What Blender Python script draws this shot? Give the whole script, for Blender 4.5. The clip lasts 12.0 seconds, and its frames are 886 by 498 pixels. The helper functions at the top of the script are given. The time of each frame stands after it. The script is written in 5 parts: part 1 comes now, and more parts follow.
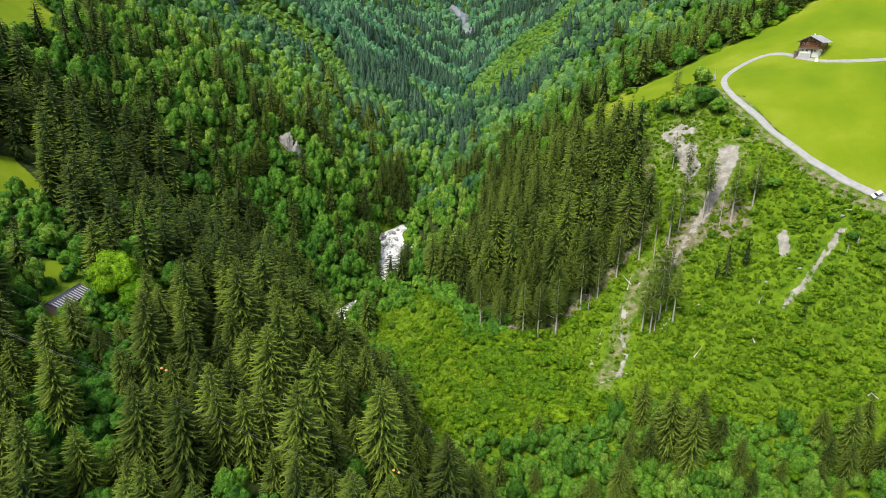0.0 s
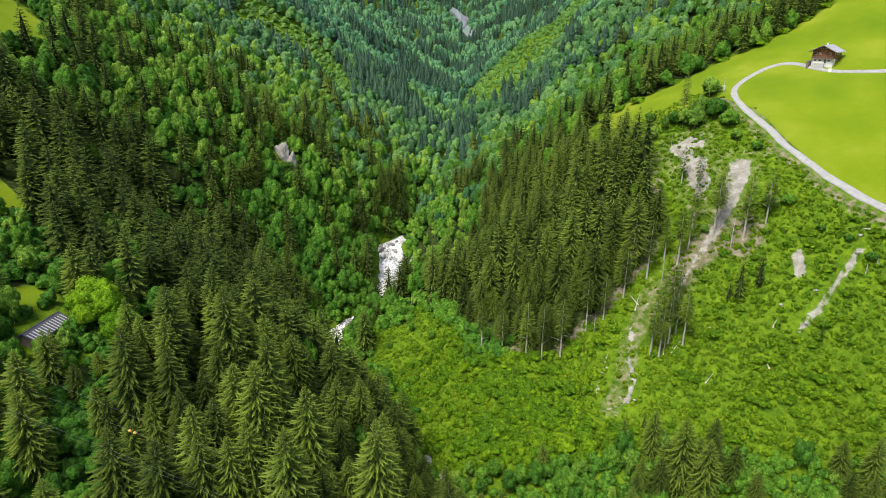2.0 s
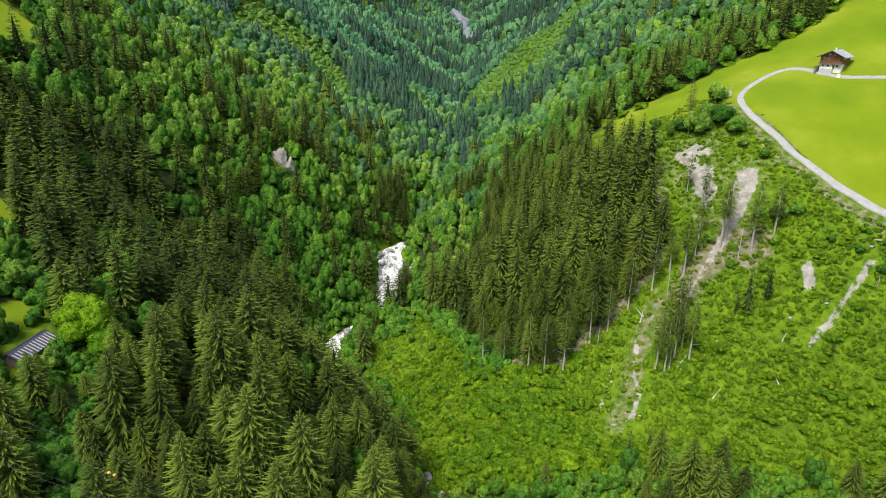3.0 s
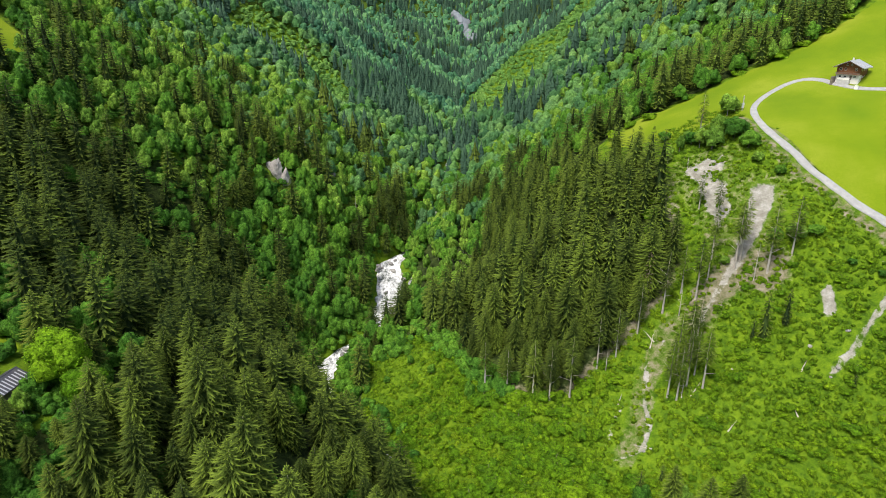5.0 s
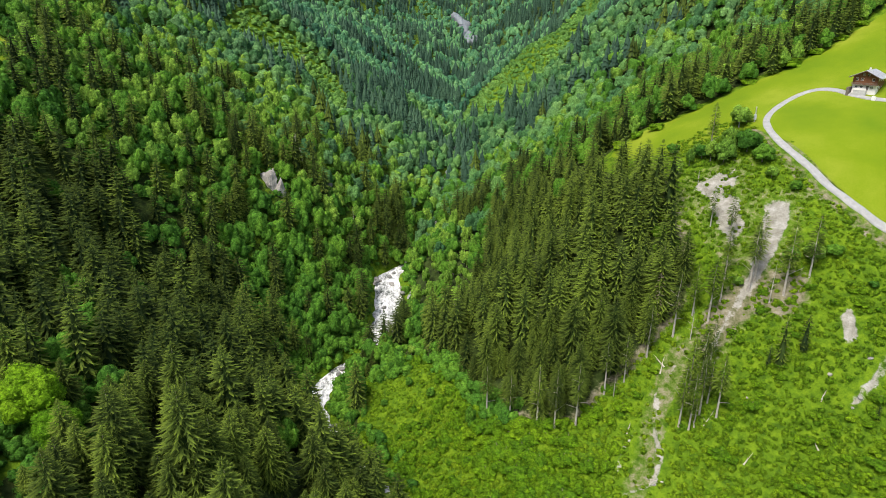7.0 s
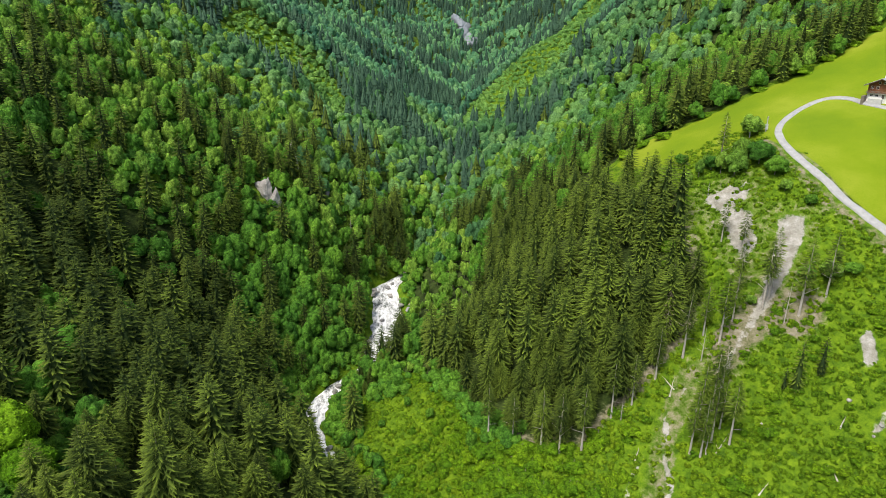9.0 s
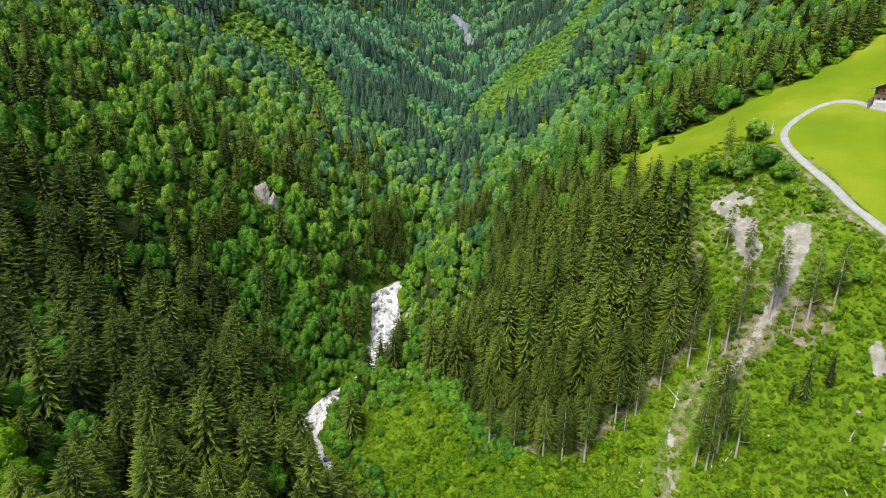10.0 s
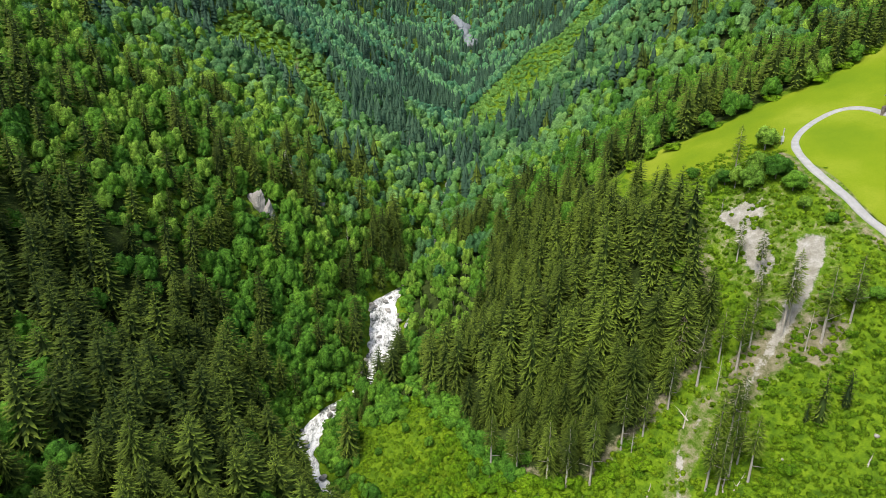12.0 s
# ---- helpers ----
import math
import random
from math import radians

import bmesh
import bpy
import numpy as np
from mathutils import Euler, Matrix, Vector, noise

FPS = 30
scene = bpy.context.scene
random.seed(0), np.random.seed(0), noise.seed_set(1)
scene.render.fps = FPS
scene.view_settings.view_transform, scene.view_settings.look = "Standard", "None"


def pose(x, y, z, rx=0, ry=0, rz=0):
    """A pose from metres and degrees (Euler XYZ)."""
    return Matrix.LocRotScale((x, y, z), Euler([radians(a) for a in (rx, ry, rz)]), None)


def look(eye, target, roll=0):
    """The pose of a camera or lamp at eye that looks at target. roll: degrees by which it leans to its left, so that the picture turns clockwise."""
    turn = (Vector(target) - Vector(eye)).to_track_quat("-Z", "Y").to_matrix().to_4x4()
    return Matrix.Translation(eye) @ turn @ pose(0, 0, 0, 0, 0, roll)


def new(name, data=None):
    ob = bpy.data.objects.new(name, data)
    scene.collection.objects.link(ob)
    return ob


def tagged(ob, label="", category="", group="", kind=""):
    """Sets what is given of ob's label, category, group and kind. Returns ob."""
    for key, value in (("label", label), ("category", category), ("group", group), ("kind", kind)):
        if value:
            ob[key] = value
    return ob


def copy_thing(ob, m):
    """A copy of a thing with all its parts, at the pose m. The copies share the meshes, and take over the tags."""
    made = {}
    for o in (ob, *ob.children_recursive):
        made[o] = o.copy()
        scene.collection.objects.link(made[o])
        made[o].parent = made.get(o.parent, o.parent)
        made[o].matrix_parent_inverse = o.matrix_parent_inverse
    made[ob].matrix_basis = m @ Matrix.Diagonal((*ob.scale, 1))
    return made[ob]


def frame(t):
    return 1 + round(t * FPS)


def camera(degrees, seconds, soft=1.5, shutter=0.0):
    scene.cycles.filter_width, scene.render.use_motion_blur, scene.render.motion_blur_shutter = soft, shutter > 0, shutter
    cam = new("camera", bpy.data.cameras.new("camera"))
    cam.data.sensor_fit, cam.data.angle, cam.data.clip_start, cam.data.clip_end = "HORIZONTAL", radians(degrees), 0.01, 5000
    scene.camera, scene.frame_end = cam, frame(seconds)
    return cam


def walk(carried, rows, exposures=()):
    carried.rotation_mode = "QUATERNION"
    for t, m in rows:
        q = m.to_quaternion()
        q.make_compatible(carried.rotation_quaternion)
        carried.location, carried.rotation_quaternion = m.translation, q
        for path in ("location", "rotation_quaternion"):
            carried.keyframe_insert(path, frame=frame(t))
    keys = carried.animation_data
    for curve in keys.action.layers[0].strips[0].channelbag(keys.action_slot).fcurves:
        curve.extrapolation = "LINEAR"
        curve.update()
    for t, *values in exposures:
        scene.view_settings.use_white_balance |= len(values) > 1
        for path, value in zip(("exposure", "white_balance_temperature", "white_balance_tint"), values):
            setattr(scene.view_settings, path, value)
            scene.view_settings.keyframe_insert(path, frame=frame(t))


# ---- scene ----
cam = camera(70.0, 12.0, 0.82)
METRES, EYE, TILT, LEAN, TURN = 56.0, 120.0, -21.0, 0.0, 0.0
AHEAD = 1.477
ROWS = [
    (0.0, 0.0, 0.0, 0.0, 0.0, 0.0, -0.0),
    (0.5, 0.0007, 0.025, 0.0247, -0.01, 0.01, -0.0),
    (1.0, 0.0013, 0.0551, 0.0551, -0.0, 0.04, -0.02),
    (1.5, 0.0014, 0.0886, 0.089, -0.0, 0.08, -0.04),
    (2.0, 0.0011, 0.1231, 0.1242, 0.01, 0.1, -0.06),
    (2.5, 0.0008, 0.1579, 0.1603, 0.02, 0.1, -0.08),
    (3.0, 0.0008, 0.1928, 0.1968, 0.04, 0.11, -0.07),
    (5.0, -0.0015, 0.3316, 0.3379, 0.05, 0.09, -0.13),
    (5.5, -0.0018, 0.3656, 0.3708, 0.05, 0.09, -0.14),
    (6.0, -0.0018, 0.3988, 0.4029, 0.05, 0.11, -0.14),
    (6.5, -0.0019, 0.4307, 0.4333, 0.04, 0.12, -0.15),
    (7.0, -0.0022, 0.4618, 0.4623, 0.04, 0.13, -0.15),
    (9.0, -0.003, 0.5756, 0.5622, 0.02, 0.18, -0.17),
    (9.5, -0.0027, 0.6015, 0.5852, 0.02, 0.18, -0.16),
    (10.0, -0.0024, 0.6269, 0.607, 0.02, 0.19, -0.15),
    (10.5, -0.0026, 0.6517, 0.6287, 0.0, 0.17, -0.14),
    (11.0, -0.0031, 0.6758, 0.6496, 0.01, 0.16, -0.15),
    (11.5, -0.0032, 0.6992, 0.6705, 0.01, 0.16, -0.14),
    (12.0, -0.003, 0.7219, 0.691, -0.0, 0.15, -0.14),
]
walk(cam, [(t, pose(0, 0, EYE, TILT, LEAN, TURN) @ pose(METRES * x, AHEAD * METRES * y, METRES * z, 90 + pitch, roll, yaw)) for t, x, y, z, yaw, pitch, roll in ROWS],
     exposures=((0.0, 0.72), (12.0, 0.72)))


# ---- daylight under bright cloud ----
SUN_UP, SUN_FROM = 62.0, 220.0   # height over the horizon; bearing it comes from, clockwise from the way ahead
world = bpy.data.worlds.new("overcast_sky")
scene.world = world
world.use_nodes = True
sky = world.node_tree.nodes.new("ShaderNodeTexSky")
sky.sky_type, sky.sun_disc = "NISHITA", False
sky.sun_elevation, sky.sun_rotation = radians(SUN_UP), radians(SUN_FROM)
sky.air_density, sky.dust_density, sky.ozone_density = 1.0, 4.0, 1.0
backing = world.node_tree.nodes["Background"]
backing.inputs["Strength"].default_value = 0.132
world.node_tree.links.new(sky.outputs[0], backing.inputs["Color"])
sun_data = bpy.data.lights.new("sun", "SUN")
sun_data.energy, sun_data.angle, sun_data.color = 2.25, radians(18), (1.0, 0.96, 0.88)
sun = new("sun", sun_data)
az, el = radians(SUN_FROM), radians(SUN_UP)
sun.matrix_basis = look((0, 0, 300), (-math.sin(az) * math.cos(el), -math.cos(az) * math.cos(el), 300 - math.sin(el)))
rng = np.random.default_rng(7)


# ---- materials ----
def nodes_of(name):
    m = bpy.data.materials.new(name)
    m.use_nodes = True
    return m, m.node_tree, m.node_tree.nodes["Principled BSDF"]


def node(nt, kind, inputs=None, operation="", use_clamp=False, attribute_name="", interpolation_type=""):
    n = nt.nodes.new("ShaderNode" + kind)
    if operation:
        n.operation, n.use_clamp = operation, use_clamp
    if attribute_name:
        n.attribute_name = attribute_name
    if interpolation_type:
        n.interpolation_type = interpolation_type
    for k, v in (inputs or {}).items():
        if isinstance(v, bpy.types.NodeSocket):
            nt.links.new(v, n.inputs[k])
        else:
            n.inputs[k].default_value = v
    return n


def noise_of(nt, scale, detail=4, coords=None, rough=0.55):
    if coords is None:
        coords = node(nt, "TexCoord").outputs["Object"]
    return node(nt, "TexNoise", {"Vector": coords, "Scale": scale, "Detail": detail, "Roughness": rough}).outputs["Fac"]


def ramp(nt, fac, *stops):
    r = node(nt, "ValToRGB", {"Fac": fac})
    e = r.color_ramp.elements
    while len(e) < len(stops):
        e.new(0.5)
    for el_, (p, c) in zip(e, stops):
        el_.position, el_.color = p, (*c, 1)
    return r.outputs["Color"]


def mixed(nt, fac, a, b, blend="MIX"):
    n = nt.nodes.new("ShaderNodeMix")
    n.data_type, n.blend_type = "RGBA", blend
    for key, v in ((0, fac), (6, a), (7, b)):
        if isinstance(v, bpy.types.NodeSocket):
            nt.links.new(v, n.inputs[key])
        else:
            n.inputs[key].default_value = v if key == 0 else (*v, 1)
    return n.outputs[2]


def sums(nt, op, a, b, clamp=False):
    return node(nt, "Math", {0: a, 1: b}, operation=op, use_clamp=clamp).outputs[0]


def bumped(nt, bsdf, fac, strength=0.5, distance=0.05):
    nt.links.new(node(nt, "Bump", {"Height": fac, "Strength": strength, "Distance": distance}).outputs[0], bsdf.inputs["Normal"])


def plain(name, a, b, scale=2.0, rough=0.7, metal=0.0, bump=0.3, distance=0.03, fine=9.0):
    """A surface of two tones, mottled at two scales."""
    m, nt, p = nodes_of(name)
    big, small = noise_of(nt, scale), noise_of(nt, scale * fine, 5)
    mix = sums(nt, "ADD", sums(nt, "MULTIPLY", big, 0.6), sums(nt, "MULTIPLY", small, 0.4))
    nt.links.new(ramp(nt, mix, (0.3, a), (0.7, b)), p.inputs["Base Color"])
    p.inputs["Roughness"].default_value, p.inputs["Metallic"].default_value = rough, metal
    bumped(nt, p, small, bump, distance)
    return m


def foliage(name, dark, mid, light, shared, tip=None, glow=0.3, speckle=0.34):
    """Leaves or needles. Each tree has its own tint: shared=False by its object, True by the 'tint' of a joined stand."""
    m, nt, p = nodes_of(name)
    if shared:
        own = node(nt, "Attribute", attribute_name="tint").outputs["Fac"]
    else:
        own = node(nt, "ObjectInfo").outputs["Random"]
    leaf = node(nt, "NewGeometry").outputs["Random Per Island"]
    mix = sums(nt, "ADD", sums(nt, "MULTIPLY", own, 1 - speckle), sums(nt, "MULTIPLY", leaf, speckle))
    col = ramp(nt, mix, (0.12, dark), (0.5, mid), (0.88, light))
    # Needles darken towards the stem: painted crown shade, besides the lighter young shoots.
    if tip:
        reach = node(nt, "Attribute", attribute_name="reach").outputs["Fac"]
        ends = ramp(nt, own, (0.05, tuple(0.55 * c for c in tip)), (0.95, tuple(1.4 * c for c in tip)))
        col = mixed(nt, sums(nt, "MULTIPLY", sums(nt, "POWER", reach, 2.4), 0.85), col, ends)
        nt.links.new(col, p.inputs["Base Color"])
    else:
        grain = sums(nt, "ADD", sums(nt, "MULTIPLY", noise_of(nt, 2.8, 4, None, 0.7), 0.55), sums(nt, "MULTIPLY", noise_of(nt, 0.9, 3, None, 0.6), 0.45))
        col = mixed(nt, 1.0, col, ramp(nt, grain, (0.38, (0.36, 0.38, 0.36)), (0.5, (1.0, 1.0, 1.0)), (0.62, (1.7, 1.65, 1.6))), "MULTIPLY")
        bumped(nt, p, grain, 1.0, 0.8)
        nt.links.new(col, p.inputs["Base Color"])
    p.inputs["Roughness"].default_value = 0.7
    p.inputs["Specular IOR Level"].default_value = 0.12
    if glow:
        out = nt.nodes["Material Output"]
        tr = node(nt, "BsdfTranslucent", {"Color": col})
        mx = node(nt, "MixShader", {0: glow, 1: p.outputs[0], 2: tr.outputs[0]})
        nt.links.new(mx.outputs[0], out.inputs["Surface"])
    return m


# Near-black inner needles include painted crown shade; lighter tips are also young growth.
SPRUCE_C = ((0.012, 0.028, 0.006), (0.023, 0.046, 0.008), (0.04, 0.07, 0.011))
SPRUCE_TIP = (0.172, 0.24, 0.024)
# Blue distance haze is painted into the far and valley-head tree colours below.
HAZED_SPRUCE_C = ((0.028, 0.064, 0.042), (0.042, 0.092, 0.056), (0.064, 0.125, 0.07))
HAZED_HEAD_LEAF_C = ((0.06, 0.18, 0.1), (0.105, 0.28, 0.13), (0.18, 0.4, 0.16))
HAZED_HEAD_ALDER_C = ((0.095, 0.23, 0.115), (0.14, 0.31, 0.14), (0.2, 0.41, 0.16))
HAZED_LEAF_C = ((0.06, 0.165, 0.062), (0.1, 0.25, 0.078), (0.17, 0.35, 0.09))
HAZED_ALDER_C = ((0.09, 0.205, 0.078), (0.135, 0.285, 0.095), (0.2, 0.385, 0.11))
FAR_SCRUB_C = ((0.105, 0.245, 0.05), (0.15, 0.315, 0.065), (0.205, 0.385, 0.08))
LEAF_C = ((0.05, 0.152, 0.017), (0.084, 0.222, 0.022), (0.14, 0.305, 0.027))
LIME_C = ((0.09, 0.225, 0.006), (0.13, 0.285, 0.008), (0.18, 0.34, 0.01))
ALDER_C = ((0.115, 0.24, 0.03), (0.18, 0.335, 0.04), (0.26, 0.43, 0.055))
SHRUB_C = ((0.075, 0.175, 0.006), (0.118, 0.235, 0.006), (0.175, 0.3, 0.008))
HERB_C = ((0.075, 0.16, 0.005), (0.112, 0.21, 0.006), (0.16, 0.26, 0.008))
hazed_needles_stand = foliage("hazed_needles_stand", *HAZED_SPRUCE_C, True, (0.034, 0.092, 0.048), 0.2)
hazed_alder_stand = foliage("hazed_alder_stand", *HAZED_ALDER_C, True, None, 0.35, 0.16)
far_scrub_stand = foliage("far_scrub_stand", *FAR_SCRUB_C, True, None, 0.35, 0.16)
hazed_head_leaves_stand = foliage("hazed_head_leaves_stand", *HAZED_HEAD_LEAF_C, True, None, 0.35, 0.16)
hazed_head_alder_stand = foliage("hazed_head_alder_stand", *HAZED_HEAD_ALDER_C, True, None, 0.35, 0.16)
hazed_leaves_stand = foliage("hazed_leaves_stand", *HAZED_LEAF_C, True, None, 0.35, 0.16)
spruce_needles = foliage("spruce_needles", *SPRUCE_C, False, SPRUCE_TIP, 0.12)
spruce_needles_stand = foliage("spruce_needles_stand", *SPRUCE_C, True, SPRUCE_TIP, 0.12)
dead_needles = foliage("dead_needles", (0.16, 0.12, 0.09), (0.21, 0.17, 0.13), (0.27, 0.23, 0.18), False, None, 0.1)
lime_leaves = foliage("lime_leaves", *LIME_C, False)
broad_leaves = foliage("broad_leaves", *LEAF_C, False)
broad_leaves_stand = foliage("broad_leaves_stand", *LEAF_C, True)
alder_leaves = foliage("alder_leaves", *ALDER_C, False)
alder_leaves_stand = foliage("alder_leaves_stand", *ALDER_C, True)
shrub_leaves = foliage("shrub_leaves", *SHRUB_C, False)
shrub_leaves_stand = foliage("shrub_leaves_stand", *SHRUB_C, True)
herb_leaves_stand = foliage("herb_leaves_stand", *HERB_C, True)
bark_grey = plain("bark_grey", (0.16, 0.13, 0.10), (0.34, 0.30, 0.25), 1.5, 0.9, bump=0.6)
bark_pale = plain("bark_pale", (0.28, 0.25, 0.21), (0.5, 0.46, 0.41), 1.2, 0.85, bump=0.5)
rock_pale = plain("rock_pale", (0.17, 0.16, 0.14), (0.42, 0.40, 0.37), 0.35, 0.9, bump=0.9, distance=0.25, fine=6)
rock_dark = plain("rock_dark", (0.12, 0.12, 0.11), (0.30, 0.29, 0.27), 0.8, 0.7, bump=0.8, distance=0.15, fine=6)
scree_grey = plain("scree_grey", (0.11, 0.13, 0.145), (0.24, 0.265, 0.285), 0.08, 0.95, bump=0.8, distance=0.4, fine=8)
gravel = plain("gravel", (0.22, 0.222, 0.22), (0.37, 0.373, 0.366), 0.5, 0.95, bump=0.4, fine=12)
roof_metal = plain("roof_metal", (0.36, 0.37, 0.41), (0.5, 0.51, 0.56), 0.6, 0.45, 0.3, bump=0.1)
dark_sheet = plain("dark_sheet", (0.045, 0.045, 0.055), (0.09, 0.09, 0.105), 0.7, 0.45, 0.2, bump=0.1)
pale_sheet = plain("pale_sheet", (0.36, 0.37, 0.40), (0.5, 0.51, 0.54), 1.5, 0.5, bump=0.1)
white_render = plain("white_render", (0.66, 0.64, 0.60), (0.82, 0.80, 0.77), 0.8, 0.85, bump=0.2)
brown_wood = plain("brown_wood", (0.10, 0.035, 0.012), (0.22, 0.085, 0.03), 1.3, 0.75, bump=0.4)
grey_wood = plain("grey_wood", (0.10, 0.08, 0.065), (0.22, 0.19, 0.16), 1.3, 0.8, bump=0.4)
concrete = plain("concrete", (0.34, 0.34, 0.33), (0.52, 0.52, 0.50), 0.9, 0.9, bump=0.2)
white_paint = plain("white_paint", (0.74, 0.74, 0.73), (0.84, 0.84, 0.83), 2, 0.3, bump=0.02)
black_rubber = plain("black_rubber", (0.015, 0.015, 0.015), (0.03, 0.03, 0.03), 6, 0.85)
cable_steel = plain("cable_steel", (0.25, 0.25, 0.25), (0.35, 0.35, 0.35), 3, 0.45, 0.6, bump=0.05)
orange_paint = plain("orange_paint", (0.85, 0.30, 0.05), (0.95, 0.42, 0.10), 3, 0.35, bump=0.02)
m, nt, p = nodes_of("window_glass")
p.inputs["Base Color"].default_value, p.inputs["Roughness"].default_value = (0.03, 0.035, 0.04, 1), 0.08
window_glass = m


def make_ground_material():
    """Soil and needle litter, grown over by herbs, mown meadow or laid bare, by the land's own masks."""
    m, nt, p = nodes_of("hillside_ground")
    xyz = node(nt, "TexCoord").outputs["Object"]
    broad, fine = noise_of(nt, 0.03, 5, xyz), noise_of(nt, 0.35, 6, xyz, 0.65)
    tiny = noise_of(nt, 2.2, 5, xyz, 0.7)
    ragged = sums(nt, "ADD", sums(nt, "MULTIPLY", fine, 0.7), sums(nt, "MULTIPLY", tiny, 0.3))

    def mask(name, lo, hi, much):
        a = node(nt, "Attribute", attribute_name=name).outputs["Fac"]
        v = sums(nt, "ADD", a, sums(nt, "MULTIPLY", sums(nt, "SUBTRACT", ragged, 0.5), much))
        return node(nt, "MapRange", {"Value": v, "From Min": lo, "From Max": hi}, interpolation_type="SMOOTHSTEP").outputs[0]

    litter = ramp(nt, ragged, (0.38, (0.012, 0.02, 0.005)), (0.5, (0.03, 0.05, 0.009)), (0.64, (0.06, 0.085, 0.02)))
    herb = ramp(nt, ragged, (0.38, (0.035, 0.08, 0.004)), (0.48, (0.078, 0.15, 0.005)), (0.6, (0.135, 0.22, 0.008)))
    lush = ramp(nt, sums(nt, "ADD", sums(nt, "MULTIPLY", broad, 0.75), sums(nt, "MULTIPLY", tiny, 0.25)),
                (0.34, (0.095, 0.168, 0.004)), (0.5, (0.142, 0.208, 0.005)), (0.66, (0.215, 0.265, 0.02)))
    bare = ramp(nt, ragged, (0.3, (0.15, 0.14, 0.105)), (0.5, (0.27, 0.26, 0.22)), (0.7, (0.44, 0.43, 0.40)))
    brown = ramp(nt, ragged, (0.36, (0.085, 0.085, 0.04)), (0.5, (0.16, 0.15, 0.085)), (0.64, (0.26, 0.235, 0.17)))
    col = mixed(nt, mask("open", 0.4, 0.6, 0.6), litter, herb)
    col = mixed(nt, mask("soil", 0.42, 0.6, 0.8), col, brown)
    col = mixed(nt, mask("meadow", 0.42, 0.58, 0.25), col, lush)
    col = mixed(nt, mask("bare", 0.44, 0.58, 0.9), col, bare)
    nt.links.new(col, p.inputs["Base Color"])
    p.inputs["Roughness"].default_value = 0.95
    p.inputs["Specular IOR Level"].default_value = 0.15
    rough_part = node(nt, "Attribute", attribute_name="meadow").outputs["Fac"]
    relief = sums(nt, "MULTIPLY", ragged, sums(nt, "SUBTRACT", 1.0, sums(nt, "MULTIPLY", rough_part, 0.85)))
    bumped(nt, p, relief, 0.9, 0.9)
    return m


hillside_ground = make_ground_material()


def make_water_material():
    """White water: broken foam over grey-green shallows."""
    m, nt, p = nodes_of("white_water")
    xyz = node(nt, "TexCoord").outputs["Object"]
    warp = node(nt, "Mapping", {"Vector": xyz, "Scale": (1.0, 0.45, 1.0)}).outputs[0]
    a, b = noise_of(nt, 0.75, 6, warp, 0.75), noise_of(nt, 0.16, 3, warp)
    mix = sums(nt, "ADD", sums(nt, "MULTIPLY", a, 0.62), sums(nt, "MULTIPLY", b, 0.38))
    nt.links.new(ramp(nt, mix, (0.38, (0.07, 0.08, 0.065)), (0.45, (0.3, 0.31, 0.295)), (0.55, (0.8, 0.8, 0.79))), p.inputs["Base Color"])
    nt.links.new(node(nt, "MapRange", {"Value": mix, "From Min": 0.4, "From Max": 0.55, "To Min": 0.15, "To Max": 0.8}).outputs[0], p.inputs["Roughness"])
    bumped(nt, p, a, 0.9, 0.5)
    return m


white_water = make_water_material()


# ---- the lie of the land: a stream, and the height of both banks section by section ----
STREAM = [(-400, 200, -75), (60, 62, -47), (130, 34, -41), (150, 20, -39), (172, 7, -37), (190, -3, -35.4), (204, -8.5, -34), (214, -13.5, -33.2), (228, -22, -32), (252, -42, -30), (272, -54.3, -28.1), (284, -53.8, -27),
          (298, -48.5, -25.7), (315, -32.5, -24.2), (329, -30.5, -22.9), (343, -30, -21.5), (359, -30, -20), (386, -33.3, -17.3), (430, -8, -12), (520, 0, -3), (620, 8, 5), (800, 20, 14),
          (1000, 30, 30), (1300, 45, 70), (2000, 60, 215), (3200, 60, 520)]
INNER_X = (15, 0, -15, -30, -45, -60)
INNER = {-400: (-60, -55, -50, -45, -40, -35), 60: (-26, -16, -8, 2, 8, 10), 100: (-22, -12, -4, 8, 12, 13), 128: (-20, -8, 2, 12, 18, 22),
         142: (-22, -10, 3, 13, 23, 29), 156: (-27, -15, 2, 9, 21, 28), 170: (-36, -26, -4, 4, 18, 27), 188: (-36, -32, -17, 0, 13, 24),
         205: (-36, -34, -27, -13, 0, 17), 225: (-36, -34, -30, -26, -16, 1), 250: (-36, -34, -30, -28, -24, -10)}
LEFT_X = (-75, -105, -130, -160, -220)
LEFT = {-400: (-30, -5, 15, 30, 60), 60: (8, 24, 38, 50, 75), 120: (14, 32, 44, 55, 82), 142: (33, 39, 48, 58, 85), 165: (32, 44, 51, 60, 88), 190: (28, 39, 49, 60, 91),
        212: (19, 33, 46, 60, 94), 245: (9, 22, 40, 60, 100), 280: (-10, 9, 35, 66, 108), 325: (-4, 24, 62, 86, 120),
        375: (33, 55, 73, 92, 126), 420: (46, 62, 76, 92, 132), 520: (42, 62, 78, 96, 140), 620: (46, 64, 80, 96, 142),
        800: (55, 78, 96, 114, 160), 950: (66, 84, 102, 120, 166), 1300: (112, 130, 150, 170, 215), 2000: (250, 260, 275, 290, 330)}
RIGHT_X = (25, 60, 95, 125, 165, 230)
